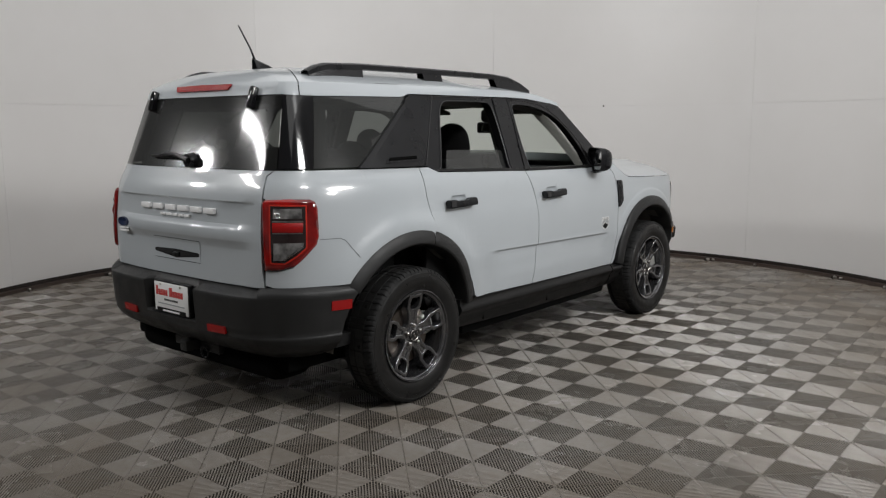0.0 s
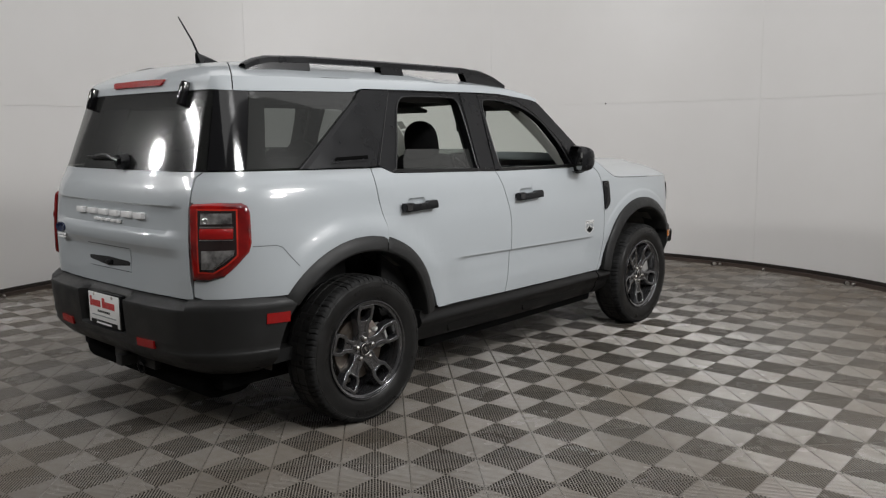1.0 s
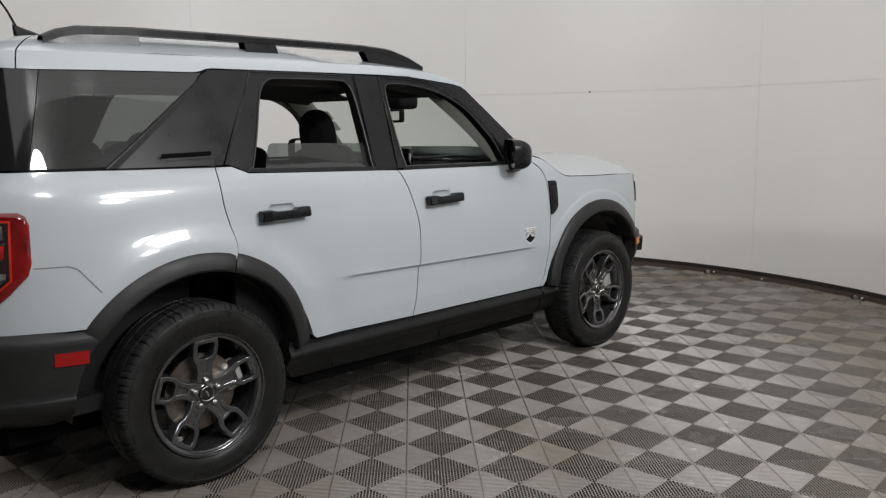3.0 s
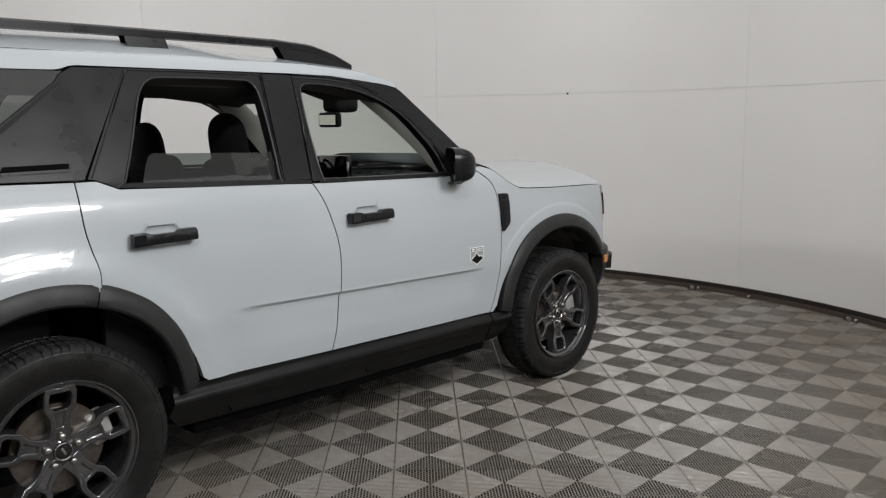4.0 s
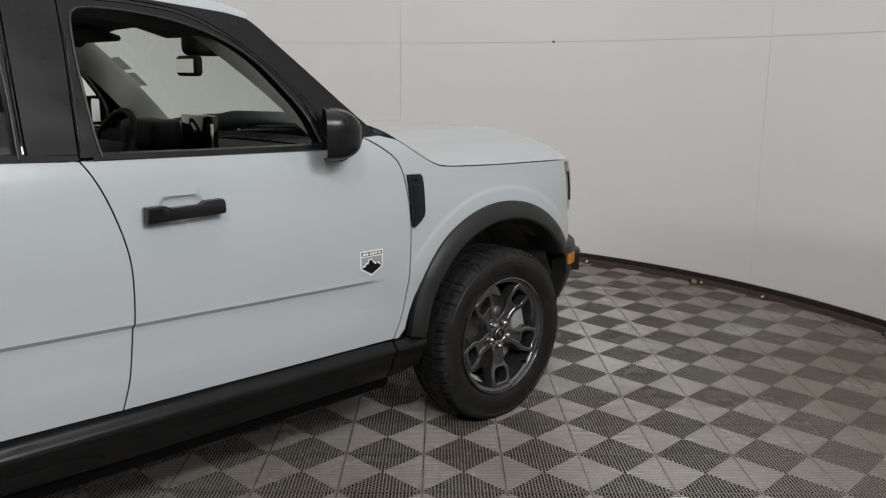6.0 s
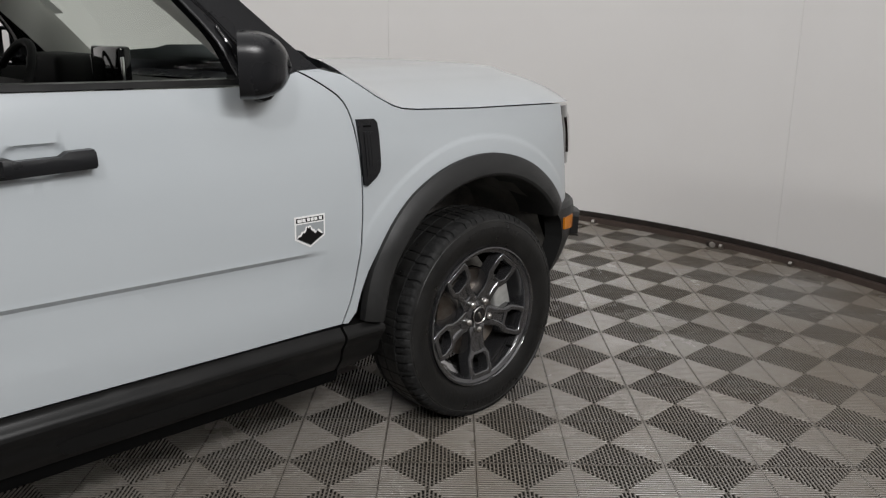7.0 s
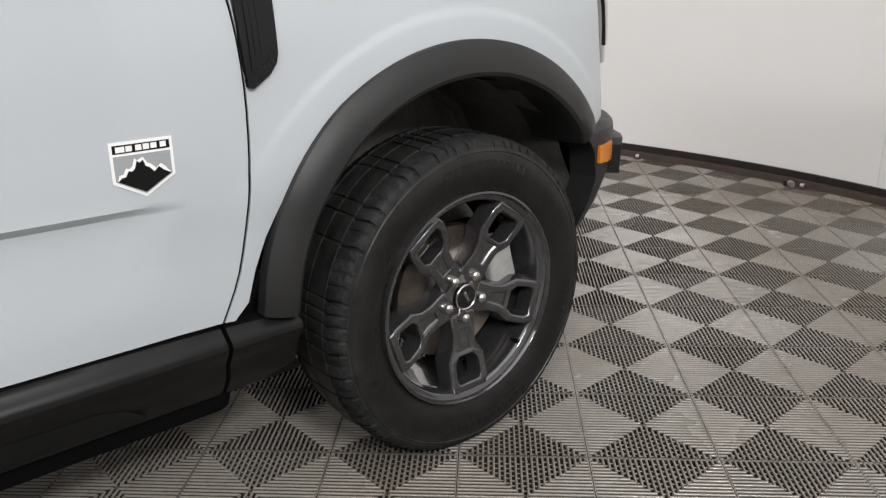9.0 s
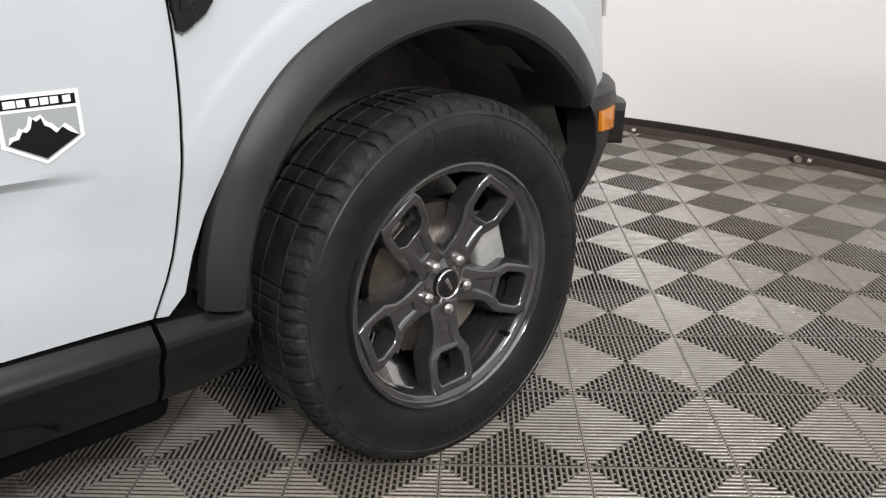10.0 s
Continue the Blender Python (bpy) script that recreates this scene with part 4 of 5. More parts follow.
def roof():
    zlow = [(-1.6, 1.592), (-0.80, 1.592), (-0.49, 1.586), (0.15, 1.592), (0.2, 1.610), (1.1, 1.611), (1.30, 1.608), (1.60, 1.579), (1.675, 1.563)]
    zb = [(-1.6, 1.652), (-0.70, 1.652), (0.8, 1.655), (1.15, 1.655), (1.45, 1.634), (1.60, 1.606), (1.675, 1.584)]
    hh = [(-0.7, 0.055), (-0.50, 0.078), (-0.2, 0.103), (0.62, 0.109), (0.72, 0.101), (0.90, 0.064), (1.05, 0.058), (1.40, 0.056), (1.7, 0.052)]
    rows = []
    n = 120
    for k in range(n + 1):
        u = ARC[0] + (1.675 - ARC[0]) * k / n
        lo, hi = np.interp(u, *zip(*zlow)), np.interp(u, *zip(*zb))
        row = [surf(u, lo, -0.02), surf(u, lo, 0.001), surf(u, (lo + hi) / 2, 0.002), surf(u, hi, 0.0)]
        bx, by, bz = row[-1]
        cy = min(max(by, -0.30), 1.62) + (0.13 if by > 1.62 else 0.13 * max(0, (by - 1.2) / 0.42))
        for v in (0.03, 0.07, 0.12, 0.18, 0.26, 0.36, 0.5, 0.75, 1.0):
            x, y = bx * (1 - v), by * (1 - v) + cy * v
            row.append((x, y, bz + np.interp(y, *zip(*hh)) * (1 - (1 - v) ** 3.2)))
        rows.append(row)
    bm = loft(rows)
    back = bm.copy()
    for b, sgn in ((bm, 1), (back, -1)):
        bmesh.ops.bisect_plane(b, geom=b.verts[:] + b.edges[:] + b.faces[:], plane_co=(0.68, -0.53 + sgn * 0.003, 0), plane_no=(0.515, 0.857, 0), clear_inner=sgn > 0, clear_outer=sgn < 0)
    for b in (bm, back):
        mirrored(b)
        bmesh.ops.recalc_face_normals(b, faces=b.faces)
        if sum(f.normal.z * f.calc_area() for f in b.faces) < 0:
            bmesh.ops.reverse_faces(b, faces=b.faces)
    part("roof", bm, PAINT, suv)
    # lining under the roof
    rows = []
    for k in range(21):
        y = -0.55 + 2.2 * k / 20
        zt = np.interp(y, (-0.55, 0, 1.2, 1.65), (1.60, 1.63, 1.625, 1.575))
        w = np.interp(y, (-0.55, -0.3, 1.2, 1.65), (0.55, 0.63, 0.65, 0.60))
        rows.append([(-w - 0.03, y, zt + 0.03)] + [(w * s, y, zt - 0.012 - 0.065 * abs(s) ** 3) for s in (-1, -0.9, -0.8, -0.4, 0, 0.4, 0.8, 0.9, 1)] + [(w + 0.03, y, zt + 0.03)])
    part("headliner", loft(rows), HEADLINER, suv)
    return back


spoiler_bm = roof()


def rear():
    edge = ARC[0]
    tg = part("tailgate", skin([(edge, 0.688), (-0.846, 0.688), (-0.856, 0.773), (-0.857, 1.10), (-0.848, 1.21), (-0.808, 1.234), (edge, 1.234)], mirror=True, relief=tailgate_relief, cuts=TAIL_CUTS), PAINT, suv)
    part("spoiler", spoiler_bm, PAINT, tg)
    part("rear_window", skin([(edge, 1.238), (-0.788, 1.238), (-0.788, 1.588), (edge, 1.588)], proud=-0.003, thick=0.004, mirror=True, step=0.02), REAR_GLASS, tg, "dark tinted rear window")
    # name lettering as plain bars, grip, hinges, brake lamp, wiper
    for k in range(6):
        x = -0.315 + k * 0.113
        part("letter_bar", box(x, x + 0.082, -0.810, -0.780, 1.020, 1.048, 0.003), SILVER, tg)
    for k in range(5):
        x = -0.135 + k * 0.055
        part("letter_bar", box(x, x + 0.042, -0.810, -0.780, 0.991, 1.005, 0.002), SILVER, tg)
    bm = revolve([(0.0, 0.0), (0.006, 0.02), (0.008, 0.032), (0.004, 0.036), (0.0, 0.036)], 32)
    shift(bm, pose(-0.50, -0.812, 0.93, 0, 0, -90) @ Matrix.Diagonal((1, 1.5, 0.75, 1)))
    part("oval_badge", bm, material("dark_blue_enamel", (0.01, 0.02, 0.06), 0.2, 0.0, 0.5), tg)
    for z in (0.893, 0.878):
        part("letter_bar", box(-0.53, -0.45, -0.822, -0.812, z, z + 0.009, 0.001), SILVER, tg)
    part("grip_joint", skin([(edge, 0.765), (-1.303, 0.765), (-1.303, 0.878), (edge, 0.878)], proud=0.0012, thick=0.002, mirror=True, relief=tailgate_relief, cuts=TAIL_CUTS), SHADOW_GAP, tg)
    grip = part("grip_panel", skin([(edge, 0.768), (-1.300, 0.768), (-1.300, 0.875), (edge, 0.875)], proud=0.0028, thick=0.003, mirror=True, relief=tailgate_relief, cuts=TAIL_CUTS), PAINT, tg)
    part("grip_recess", skin([(edge, 0.778), (edge + 0.018, 0.780), (edge + 0.05, 0.799), (-1.312, 0.797), (-1.306, 0.811), (-1.325, 0.816), (edge, 0.822)], proud=0.0042, thick=0.002, mirror=True, relief=tailgate_relief), GLOSS_BLACK, grip)
    part("grip_lip", box(-0.020, 0.020, -0.823, -0.800, 0.784, 0.806, 0.005), SATIN_BLACK, grip)
    for s in (1, -1):
        bm = box(-0.015, 0.015, -0.02, 0.02, -0.056, 0.056, 0.009, 3)
        hinge = part("hinge", shift(bm, pose(s * 0.437, -0.626, 1.578, -16, 0, 0)), GLOSS_BLACK, tg, "black tailgate hinge")
        bm = box(-0.008, 0.008, -0.004, 0.004, -0.045, 0.045, 0.002)
        part("hinge_bolt", shift(bm, pose(s * 0.437, -0.648, 1.575, -16, 0, 0)), GLOSS_BLACK, hinge)
    part("brake_light", skin([(edge, 1.622), (-1.282, 1.622), (-1.268, 1.640), (-1.268, 1.650), (edge, 1.653)], proud=0.012, thick=0.02, mirror=True), RED_PLAIN, tg, "red high brake light")
    bm = revolve([(0, 0.0), (0.03, 0.02), (0.03, 0.034), (-0.01, 0.04)], 24)
    wiper = part("wiper", shift(bm, pose(0.075, -0.742, 1.272, 0, 0, -90)), SATIN_BLACK, tg, "black rear wiper")
    part("wiper_arm", tube([(0.09, -0.775, 1.275), (0.0, -0.778, 1.300), (-0.10, -0.765, 1.302), (-0.18, -0.755, 1.298)], 0.014, ends=0.006), SATIN_BLACK, wiper)
    part("wiper_blade", box(-0.30, 0.06, -0.748, -0.738, 1.282, 1.296, 0.003), RUBBER, wiper)
    # bumper
    b0 = [(edge, 0.688), (-1.0, 0.688), (-0.842, 0.690), (-0.62, 0.690), (-0.375, 0.688)]
    b0 += arc(0, HUB_Z, 0.490, -48.5, -86, 10) + [(-0.505, 0.36), (-0.56, 0.335), (-0.85, 0.32), (-1.2, 0.32), (edge, 0.32)]
    bumper = part("rear_bumper", skin(b0, proud=0.0, thick=0.09, mirror=True, relief=bumper_relief, cuts=BUMPER_CUTS), CLADDING, suv, "black plastic rear bumper")
    for s in (1, -1):
        part("side_reflector", skin([(-0.540, 0.572), (-0.538, 0.618), (-0.432, 0.616), (-0.434, 0.570)], proud=0.044, thick=0.012, gap=0, side=s), RED_PLAIN, bumper, "red side reflector")
        part("rear_reflector", skin([(-1.185, 0.452), (-1.185, 0.488), (-1.055, 0.490), (-1.055, 0.454)], proud=0.064, thick=0.012, gap=0, side=s), RED_PLAIN, bumper, "red rear reflector")
    # number plate as plain bars
    plate_ob = part("number_plate", box(-0.152, 0.152, -0.856, -0.848, 0.492, 0.645, 0.003), WHITE, bumper, "white dealer plate in a black holder")
    part("plate_frame", box(-0.160, 0.160, -0.853, -0.820, 0.484, 0.653, 0.004), GLOSS_BLACK, plate_ob)
    for x, w, tall in ((-0.135, 0.018, 1), (-0.112, 0.018, 0), (-0.090, 0.018, 0), (-0.068, 0.018, 0), (-0.046, 0.016, 0), (-0.012, 0.026, 1), (0.018, 0.018, 0), (0.040, 0.022, 0), (0.066, 0.020, 0), (0.090, 0.020, 0)):
        part("print_bar", box(x, x + w, -0.8575, -0.855, 0.577, 0.624 if tall else 0.608), RED_PRINT, plate_ob)
    for k in range(7):
        part("print_bar", box(-0.060 + k * 0.018, -0.048 + k * 0.018, -0.8575, -0.855, 0.552, 0.562), BLACK_PRINT, plate_ob)
    part("print_bar", box(-0.12, 0.12, -0.8575, -0.855, 0.532, 0.537), GREY_PRINT, plate_ob)
    part("print_bar", box(-0.13, 0.13, -0.8580, -0.855, 0.488, 0.512), BLACK_PRINT, plate_ob)
    part("print_bar", box(-0.075, 0.075, -0.8590, -0.857, 0.495, 0.504), SILVER, plate_ob)
    for x in (-0.09, 0.09):
        part("plate_screw", shift(revolve([(0.004, 0.0), (0.003, 0.006), (0.0, 0.007)], 10), pose(x, -0.8565, 0.636, 0, 0, -90)), STEEL, plate_ob)
    # tow bracket under the bumper
    tow = part("tow_receiver", box(-0.20, 0.20, -0.72, -0.66, 0.275, 0.33, 0.006), CLADDING, suv, "black tow receiver under the bumper")
    part("receiver_tube", box(-0.03, 0.03, -0.80, -0.66, 0.28, 0.335, 0.006), CLADDING, tow)
    part("chain_loop", tube([(0.09 + 0.03 * math.cos(a), -0.73, 0.275 + 0.028 * math.sin(a)) for a in (2 * math.pi * k / 20 for k in range(21))], 0.006), SATIN_BLACK, tow)


rear()


def screen_point(s, t):
    """A point of the windscreen: s from its foot to its head, t across, from -1 to 1."""
    bot = Vector((t * 0.765, 2.115 + 0.22 * (1 - t * t), 1.165))
    top = Vector((t * 0.655, 1.675 + 0.09 * (1 - t * t), 1.563 + 0.055 * (1 - t * t)))
    p = bot.lerp(top, s)
    p.z += 0.02 * math.sin(math.pi * s)
    return p


STICKER = material("grey_sticker", (0.50, 0.50, 0.49), 0.8, vary=0.4, scale=60.0, transmission=0.75, ior=1.05)
STICKERS = ((0.575, 0.715, -0.975, -0.905), (0.40, 0.54, -0.975, -0.915))


def front():
    # bonnet
    rows = []
    n = 60
    line = HOOD_LINE + [(3.25, 1.034), (3.4, 1.028), (3.6, 1.022), (ARC[-1], 1.015)]
    for k in range(n + 1):
        u = 2.168 + (ARC[-1] - 2.168) * k / n
        zb = np.interp(u, *zip(*line)) + 0.002
        bx, by, bz = surf(u, zb, -0.002)
        row = [surf(u, zb, -0.02), (bx, by, bz)]
        cy = min(max(by, 2.32), 3.16) + 0.12 * max(0.0, min(1.0, (2.7 - by) / 0.4)) * (1 if by < 2.7 else 0)
        top = np.interp(by, (2.16, 2.37, 2.7, 3.1, 3.3, 3.45), (0.040, 0.082, 0.098, 0.108, 0.112, 0.112))
        for v in (0.02, 0.05, 0.09, 0.14, 0.2, 0.28, 0.36, 0.44, 0.6, 0.8, 1.0):
            x, y = bx * (1 - v), by * (1 - v) + cy * v
            row.append((x, y, bz + top * (1 - (1 - v) ** 4.2) + (0.012 if v > 0.4 else 0)))
        rows.append(row)
    bm = mirrored(loft(rows))
    if sum(f.normal.z * f.calc_area() for f in bm.faces) < 0:
        bmesh.ops.reverse_faces(bm, faces=bm.faces)
    part("bonnet", bm, PAINT, suv)
    # windscreen and cowl
    rows = []
    for k in range(15):
        s = k / 14
        row = []
        for j in range(21):
            t = -1 + 2 * j / 20
            p = screen_point(s, t)
            row.append(p)
        rows.append(row)
    part("windscreen", loft(rows), CLEAR_GLASS, suv, "clear windscreen")
    rows = [[(t * 0.725, 2.15 + 0.19 * (1 - t * t) + dy, 1.158 + dz) for t in [-1 + 2 * j / 20 for j in range(21)]] for dy, dz in ((-0.10, -0.05), (0.0, -0.03), (0.07, -0.06), (0.14, -0.115))]
    part("cowl", loft(rows), SATIN_BLACK, suv, "black cowl under the windscreen")
    # grille, headlamps, bumper
    e = ARC[-1]
    part("grille", skin([(e, 0.79), (3.44, 0.79), (3.42, 1.015), (e, 1.01)][::-1], proud=-0.02, thick=0.03, gap=0.0), SATIN_BLACK, suv)
    part("grille", skin([(e, 0.79), (3.44, 0.79), (3.42, 1.015), (e, 1.01)][::-1], proud=-0.02, thick=0.03, gap=0.0, side=-1), SATIN_BLACK, suv)
    for s in (1, -1):
        lamp = part("headlamp", skin([(3.155, 1.030), (3.165, 0.93), (3.190, 0.81), (3.44, 0.80), (3.42, 1.022)], proud=-0.003, thick=0.05, side=s), GLOSS_BLACK, suv, "dark headlamp")
        part("headlamp_lens", skin([(3.20, 0.985), (3.22, 0.85), (3.40, 0.84), (3.39, 0.985)], proud=0.002, thick=0.006, side=s), DARK_LENS, lamp)
        part("nose_panel", skin([(3.20, 0.795), (3.215, 0.735), (3.232, 0.675), (e, 0.675), (e, 0.785), (3.44, 0.785)], side=s, gap=0.001, proud=-0.012), PAINT, suv)
        b = [(3.060, 0.670), (3.23, 0.668), (3.6, 0.668), (e, 0.668), (e, 0.36), (3.6, 0.33), (3.25, 0.33), (3.19, 0.325), (3.172, 0.373), (3.150, 0.432), (3.147, 0.491), (3.142, 0.544), (3.117, 0.606), (3.075, 0.655)]
        bump = part("front_bumper", skin(b, proud=0.0, thick=0.07, side=s, gap=0.0, relief=lambda u, z: step_of(z, ((0.32, -0.04), (0.38, -0.015), (0.46, 0.010), (0.53, 0.030), (0.63, 0.036), (0.655, 0.030), (0.67, 0.014))), cuts=[(0, z, 0) for z in (0.38, 0.46, 0.53, 0.63, 0.655)]), CLADDING, suv, "black plastic front bumper")
        part("marker_lamp", skin([(3.140, 0.576), (3.128, 0.622), (3.215, 0.620), (3.232, 0.566)], proud=0.041, thick=0.008, gap=0, side=s), AMBER, bump, "amber side marker")
        part("bumper_horn", skin([(3.25, 0.600), (3.28, 0.612), (3.40, 0.610), (3.42, 0.54), (3.30, 0.512), (3.265, 0.530)], proud=0.062, thick=0.06, gap=0, side=s), CLADDING, bump)
    # mirrors
    for s in (1, -1):
        rows = []
        for t in (-0.12, 0.0, 0.12, 0.28, 0.45, 0.62, 0.78, 0.90, 0.97, 1.0):
            k = (1 - max(t, 0.0) ** 2.6) ** 0.42 if t < 1 else 0.02
            y = -0.055 + 0.128 * t
            ring = []
            for j in range(33):
                a = 2 * math.pi * j / 32
                ca, sa = math.cos(a), math.sin(a)
                q = (abs(ca) ** 4.5 + abs(sa) ** 4.5) ** (-1 / 4.5)
                x, z = 0.100 * q * ca, 0.086 * q * sa
                ring.append((s * (x * k + 0.012 * (1 - k)), y - 0.10 * x * (1 - 0.3 * t), z * k * (1 - 0.06 * x / 0.1) - 0.006 * (1 - k)))
            rows.append(ring)
        bm = loft(rows)
        bmesh.ops.remove_doubles(bm, verts=bm.verts, dist=1e-5)
        thicken(bm, -0.004)
        bmesh.ops.recalc_face_normals(bm, faces=bm.faces)
        at = pose(s * 0.946, 1.866, 1.206, 0, 0, -26 if s > 0 else 5) @ Matrix.Diagonal((0.92, 0.82, 0.91, 1))
        mir = part("mirror", shift(bm, at), SATIN_BLACK, suv, "black door mirror")
        part("mirror_foot", tube([(s * 0.83, 1.90, 1.15), (s * 0.87, 1.895, 1.140), (s * 0.92, 1.880, 1.148)], 0.032, 12), SATIN_BLACK, mir)
        bm = box(-0.088, 0.088, -0.003, 0.003, -0.074, 0.074, 0.002)
        part("mirror_glass", shift(bm, at @ pose(0, -0.042 if s > 0 else -0.062, 0, 0, 0, -9 if s > 0 else -6)), MIRROR, mir)


front()


def rails():
    for s in (1, -1):
        top = [(-0.37, 1.712), (-0.33, 1.737), (-0.25, 1.755), (-0.05, 1.762), (0.35, 1.762), (0.75, 1.759), (1.10, 1.755), (1.28, 1.744), (1.41, 1.712), (1.51, 1.672)]
        base = lambda y: np.interp(y, (-0.4, 0, 0.6, 0.9, 1.2, 1.55), (1.712, 1.724, 1.726, 1.712, 1.703, 1.664))
        xs = lambda y: np.interp(y, (-0.4, 0.0, 1.0, 1.55), (0.528, 0.556, 0.572, 0.566))
        rows = []
        n = 60
        for k in range(n + 1):
            y = -0.375 + 1.885 * k / n
            x, z = xs(y), np.interp(y, *zip(*top)) - 0.006
            w, t = 0.026, min(0.024, 0.006 + max(0.0, z - base(y) + 0.02))
            ring = [(s * (x + a * w), y, z + b) for a, b in ((-1, -t), (-1, 0.002), (-0.6, 0.010), (0.6, 0.008), (1, 0.0), (1, -t), (-1, -t))]
            rows.append(ring)
        rail = part("roof_rail", loft(rows), SATIN_BLACK, suv, "black roof rail")
        for y0, y1, dy in ((-0.37, -0.02, 0.0), (0.44, 0.60, 0.02), (1.10, 1.47, 0.05)):
            rows = []
            for k in range(13):
                y = y0 + (y1 - y0) * k / 12
                x, z = xs(y), base(y)
                lift = np.interp(y, *zip(*top)) - z
                rows.append([(s * (x - 0.02), y + dy, z - 0.045), (s * (x - 0.02), y, z + lift - 0.012), (s * (x + 0.022), y, z + lift - 0.012), (s * (x + 0.030), y + dy, z - 0.05)])
            part("rail_foot", loft(rows), SATIN_BLACK, rail)
    rows = []
    for k in range(9):
        t = k / 8
        y, h, w = -0.27 + 0.17 * t, 0.062 * (1 - t) ** 0.8 + 0.004, 0.026 * (1 - 0.6 * t)
        rows.append([(-w, y, 1.735), (-w * 0.5, y - 0.01, 1.742 + h * 0.8), (0, y - 0.014, 1.742 + h), (w * 0.5, y - 0.01, 1.742 + h * 0.8), (w, y, 1.735)])
    fin = part("antenna", loft(rows), SATIN_BLACK, suv, "black rod antenna on a fin")
    part("antenna_rod", tube([(0, -0.265, 1.79), (0.003, -0.30, 1.86), (0.008, -0.375, 1.972)], 0.006, ends=0.0035), SATIN_BLACK, fin)


rails()


def wheel(x_side, y, turn):
    """A wheel with its tyre; turn: degrees by which the first spoke leans forwards from straight up."""
    s = 1 if x_side > 0 else -1
    w = part("wheel", revolve([(0.060, 0.2165), (0.084, 0.2195), (0.0935, 0.2225), (0.0955, 0.225), (0.0965, 0.2315), (0.0985, 0.2345), (0.105, 0.2360), (0.1085, 0.2385), (0.1080, 0.2430), (0.098, 0.2445)], 96), RIM, suv, "dark grey five-spoke alloy wheel with a black tyre")
    w.matrix_basis = pose(x_side, y, HUB_Z - 0.007) @ Matrix.Rotation(0 if s > 0 else math.pi, 4, "Z")
    # tyre with grooves and shoulder blocks
    prof = [(0.088, 0.236), (0.098, 0.240), (0.104, 0.250), (0.110, 0.268), (0.1135, 0.290), (0.1135, 0.305), (0.1115, 0.322), (0.1085, 0.337), (0.1055, 0.3455), (0.0985, 0.3535), (0.086, 0.3588), (0.060, 0.3605), (0.0590, 0.3580), (0.0570, 0.3580), (0.056, 0.361),
            (0.003, 0.362), (0.002, 0.358), (-0.002, 0.358), (-0.003, 0.362), (-0.048, 0.361), (-0.050, 0.352), (-0.058, 0.352), (-0.060, 0.3605), (-0.080, 0.358), (-0.095, 0.350), (-0.106, 0.335), (-0.1135, 0.300), (-0.108, 0.262), (-0.095, 0.236)]
    prof = [(l if l > 0 else l * 0.88, 0.242 + (r - 0.238) * 0.958) for l, r in prof]
    n, per = 640, 8
    step = 2 * math.pi / n
    bm = bmesh.new()
    rings = []
    rng = random.Random(int(100 * y) + 7)
    long_slot = [rng.random() < 0.62 for _ in range(n // per)]
    chip = [rng.uniform(0.0, 0.0028) for _ in range(n // per)]
    wander = [rng.uniform(-1.2, 1.2) for _ in range(n // per)]
    for k in range(n):
        ring = []
        b, m = k // per, k % per
        slot = m < 2
        # narrow slots: the rings beside a slot are drawn close to it
        near = {1: -0.1, 2: -0.4, 7: 0.4, 3: -0.2, 6: 0.2}.get(m, 0.0)
        own = wander[b] if m < 5 else wander[(b + 1) % len(wander)]
        for l, r in prof:
            a = step * (k + near + own)
            if abs(l) > 0.0595 and r > 0.350:
                r -= (0.0062 if long_slot[b] else 0.0030) if slot else chip[b] if m in (2, 7) else 0.0
                a += step * 1.6 * (abs(l) - 0.07) / 0.03
            elif r > 0.343 and slot and long_slot[b]:
                r -= 0.004
                l -= 0.003 if l > 0 else 0.0
                a += step * 1.9
            elif r > 0.33:
                a += step * 0.8
            v = bm.verts.new((l, r * math.sin(a), r * math.cos(a)))
            v.co.z = max(v.co.z, -HUB_Z + 0.0085)
            ring.append(v)
        rings.append(ring)
    for k in range(n):
        p, q = rings[k], rings[(k + 1) % n]
        for i in range(len(prof) - 1):
            f = bm.faces.new((p[i], p[i + 1], q[i + 1], q[i]))
            f.material_index = 1 if 7 <= i <= 13 or 22 <= i <= 24 else 0
    bmesh.ops.recalc_face_normals(bm, faces=bm.faces)
    part("tyre", bm, RUBBER, w, "black rubber tyre with worn tread", sharp=28).data.materials.append(TREAD)
    for r, l in ((0.273, 0.1085), (0.330, 0.1105)):
        part("tyre_rib", revolve([(l - 0.001, r - 0.0022), (l + 0.0014, r), (l - 0.001, r + 0.0022)], 96), RUBBER, w)
    # raised lettering on the side wall as plain blocks
    block = bpy.data.meshes.new("print_block")
    bm = box(-0.001, 0.0010, -0.0065, 0.0065, -0.009, 0.009, 0.0006, 1)
    bm.to_mesh(block)
    bm.free()
    block.materials.append(RUBBER)
    for start, count in ((150, 11), (-14, 12)):
        for k in range(count):
            ob = new("print_block", block)
            ob.parent = w
            ob.matrix_basis = Matrix.Rotation(-radians(start + k * 3.9), 4, "X") @ Matrix.Translation((0.1130, 0, 0.303))
    part("barrel", revolve([(0.060, 0.2185), (0.03, 0.211), (-0.02, 0.206), (-0.085, 0.212), (-0.09, 0.23)], 64), RIM, w)
    # spokes: a stem that opens into a squared loop with a sunk middle
    height = lambda r: float(np.interp(r, (0.03, 0.075, 0.12, 0.17, 0.215, 0.24), (0.066, 0.073, 0.076, 0.090, 0.099, 0.098)))
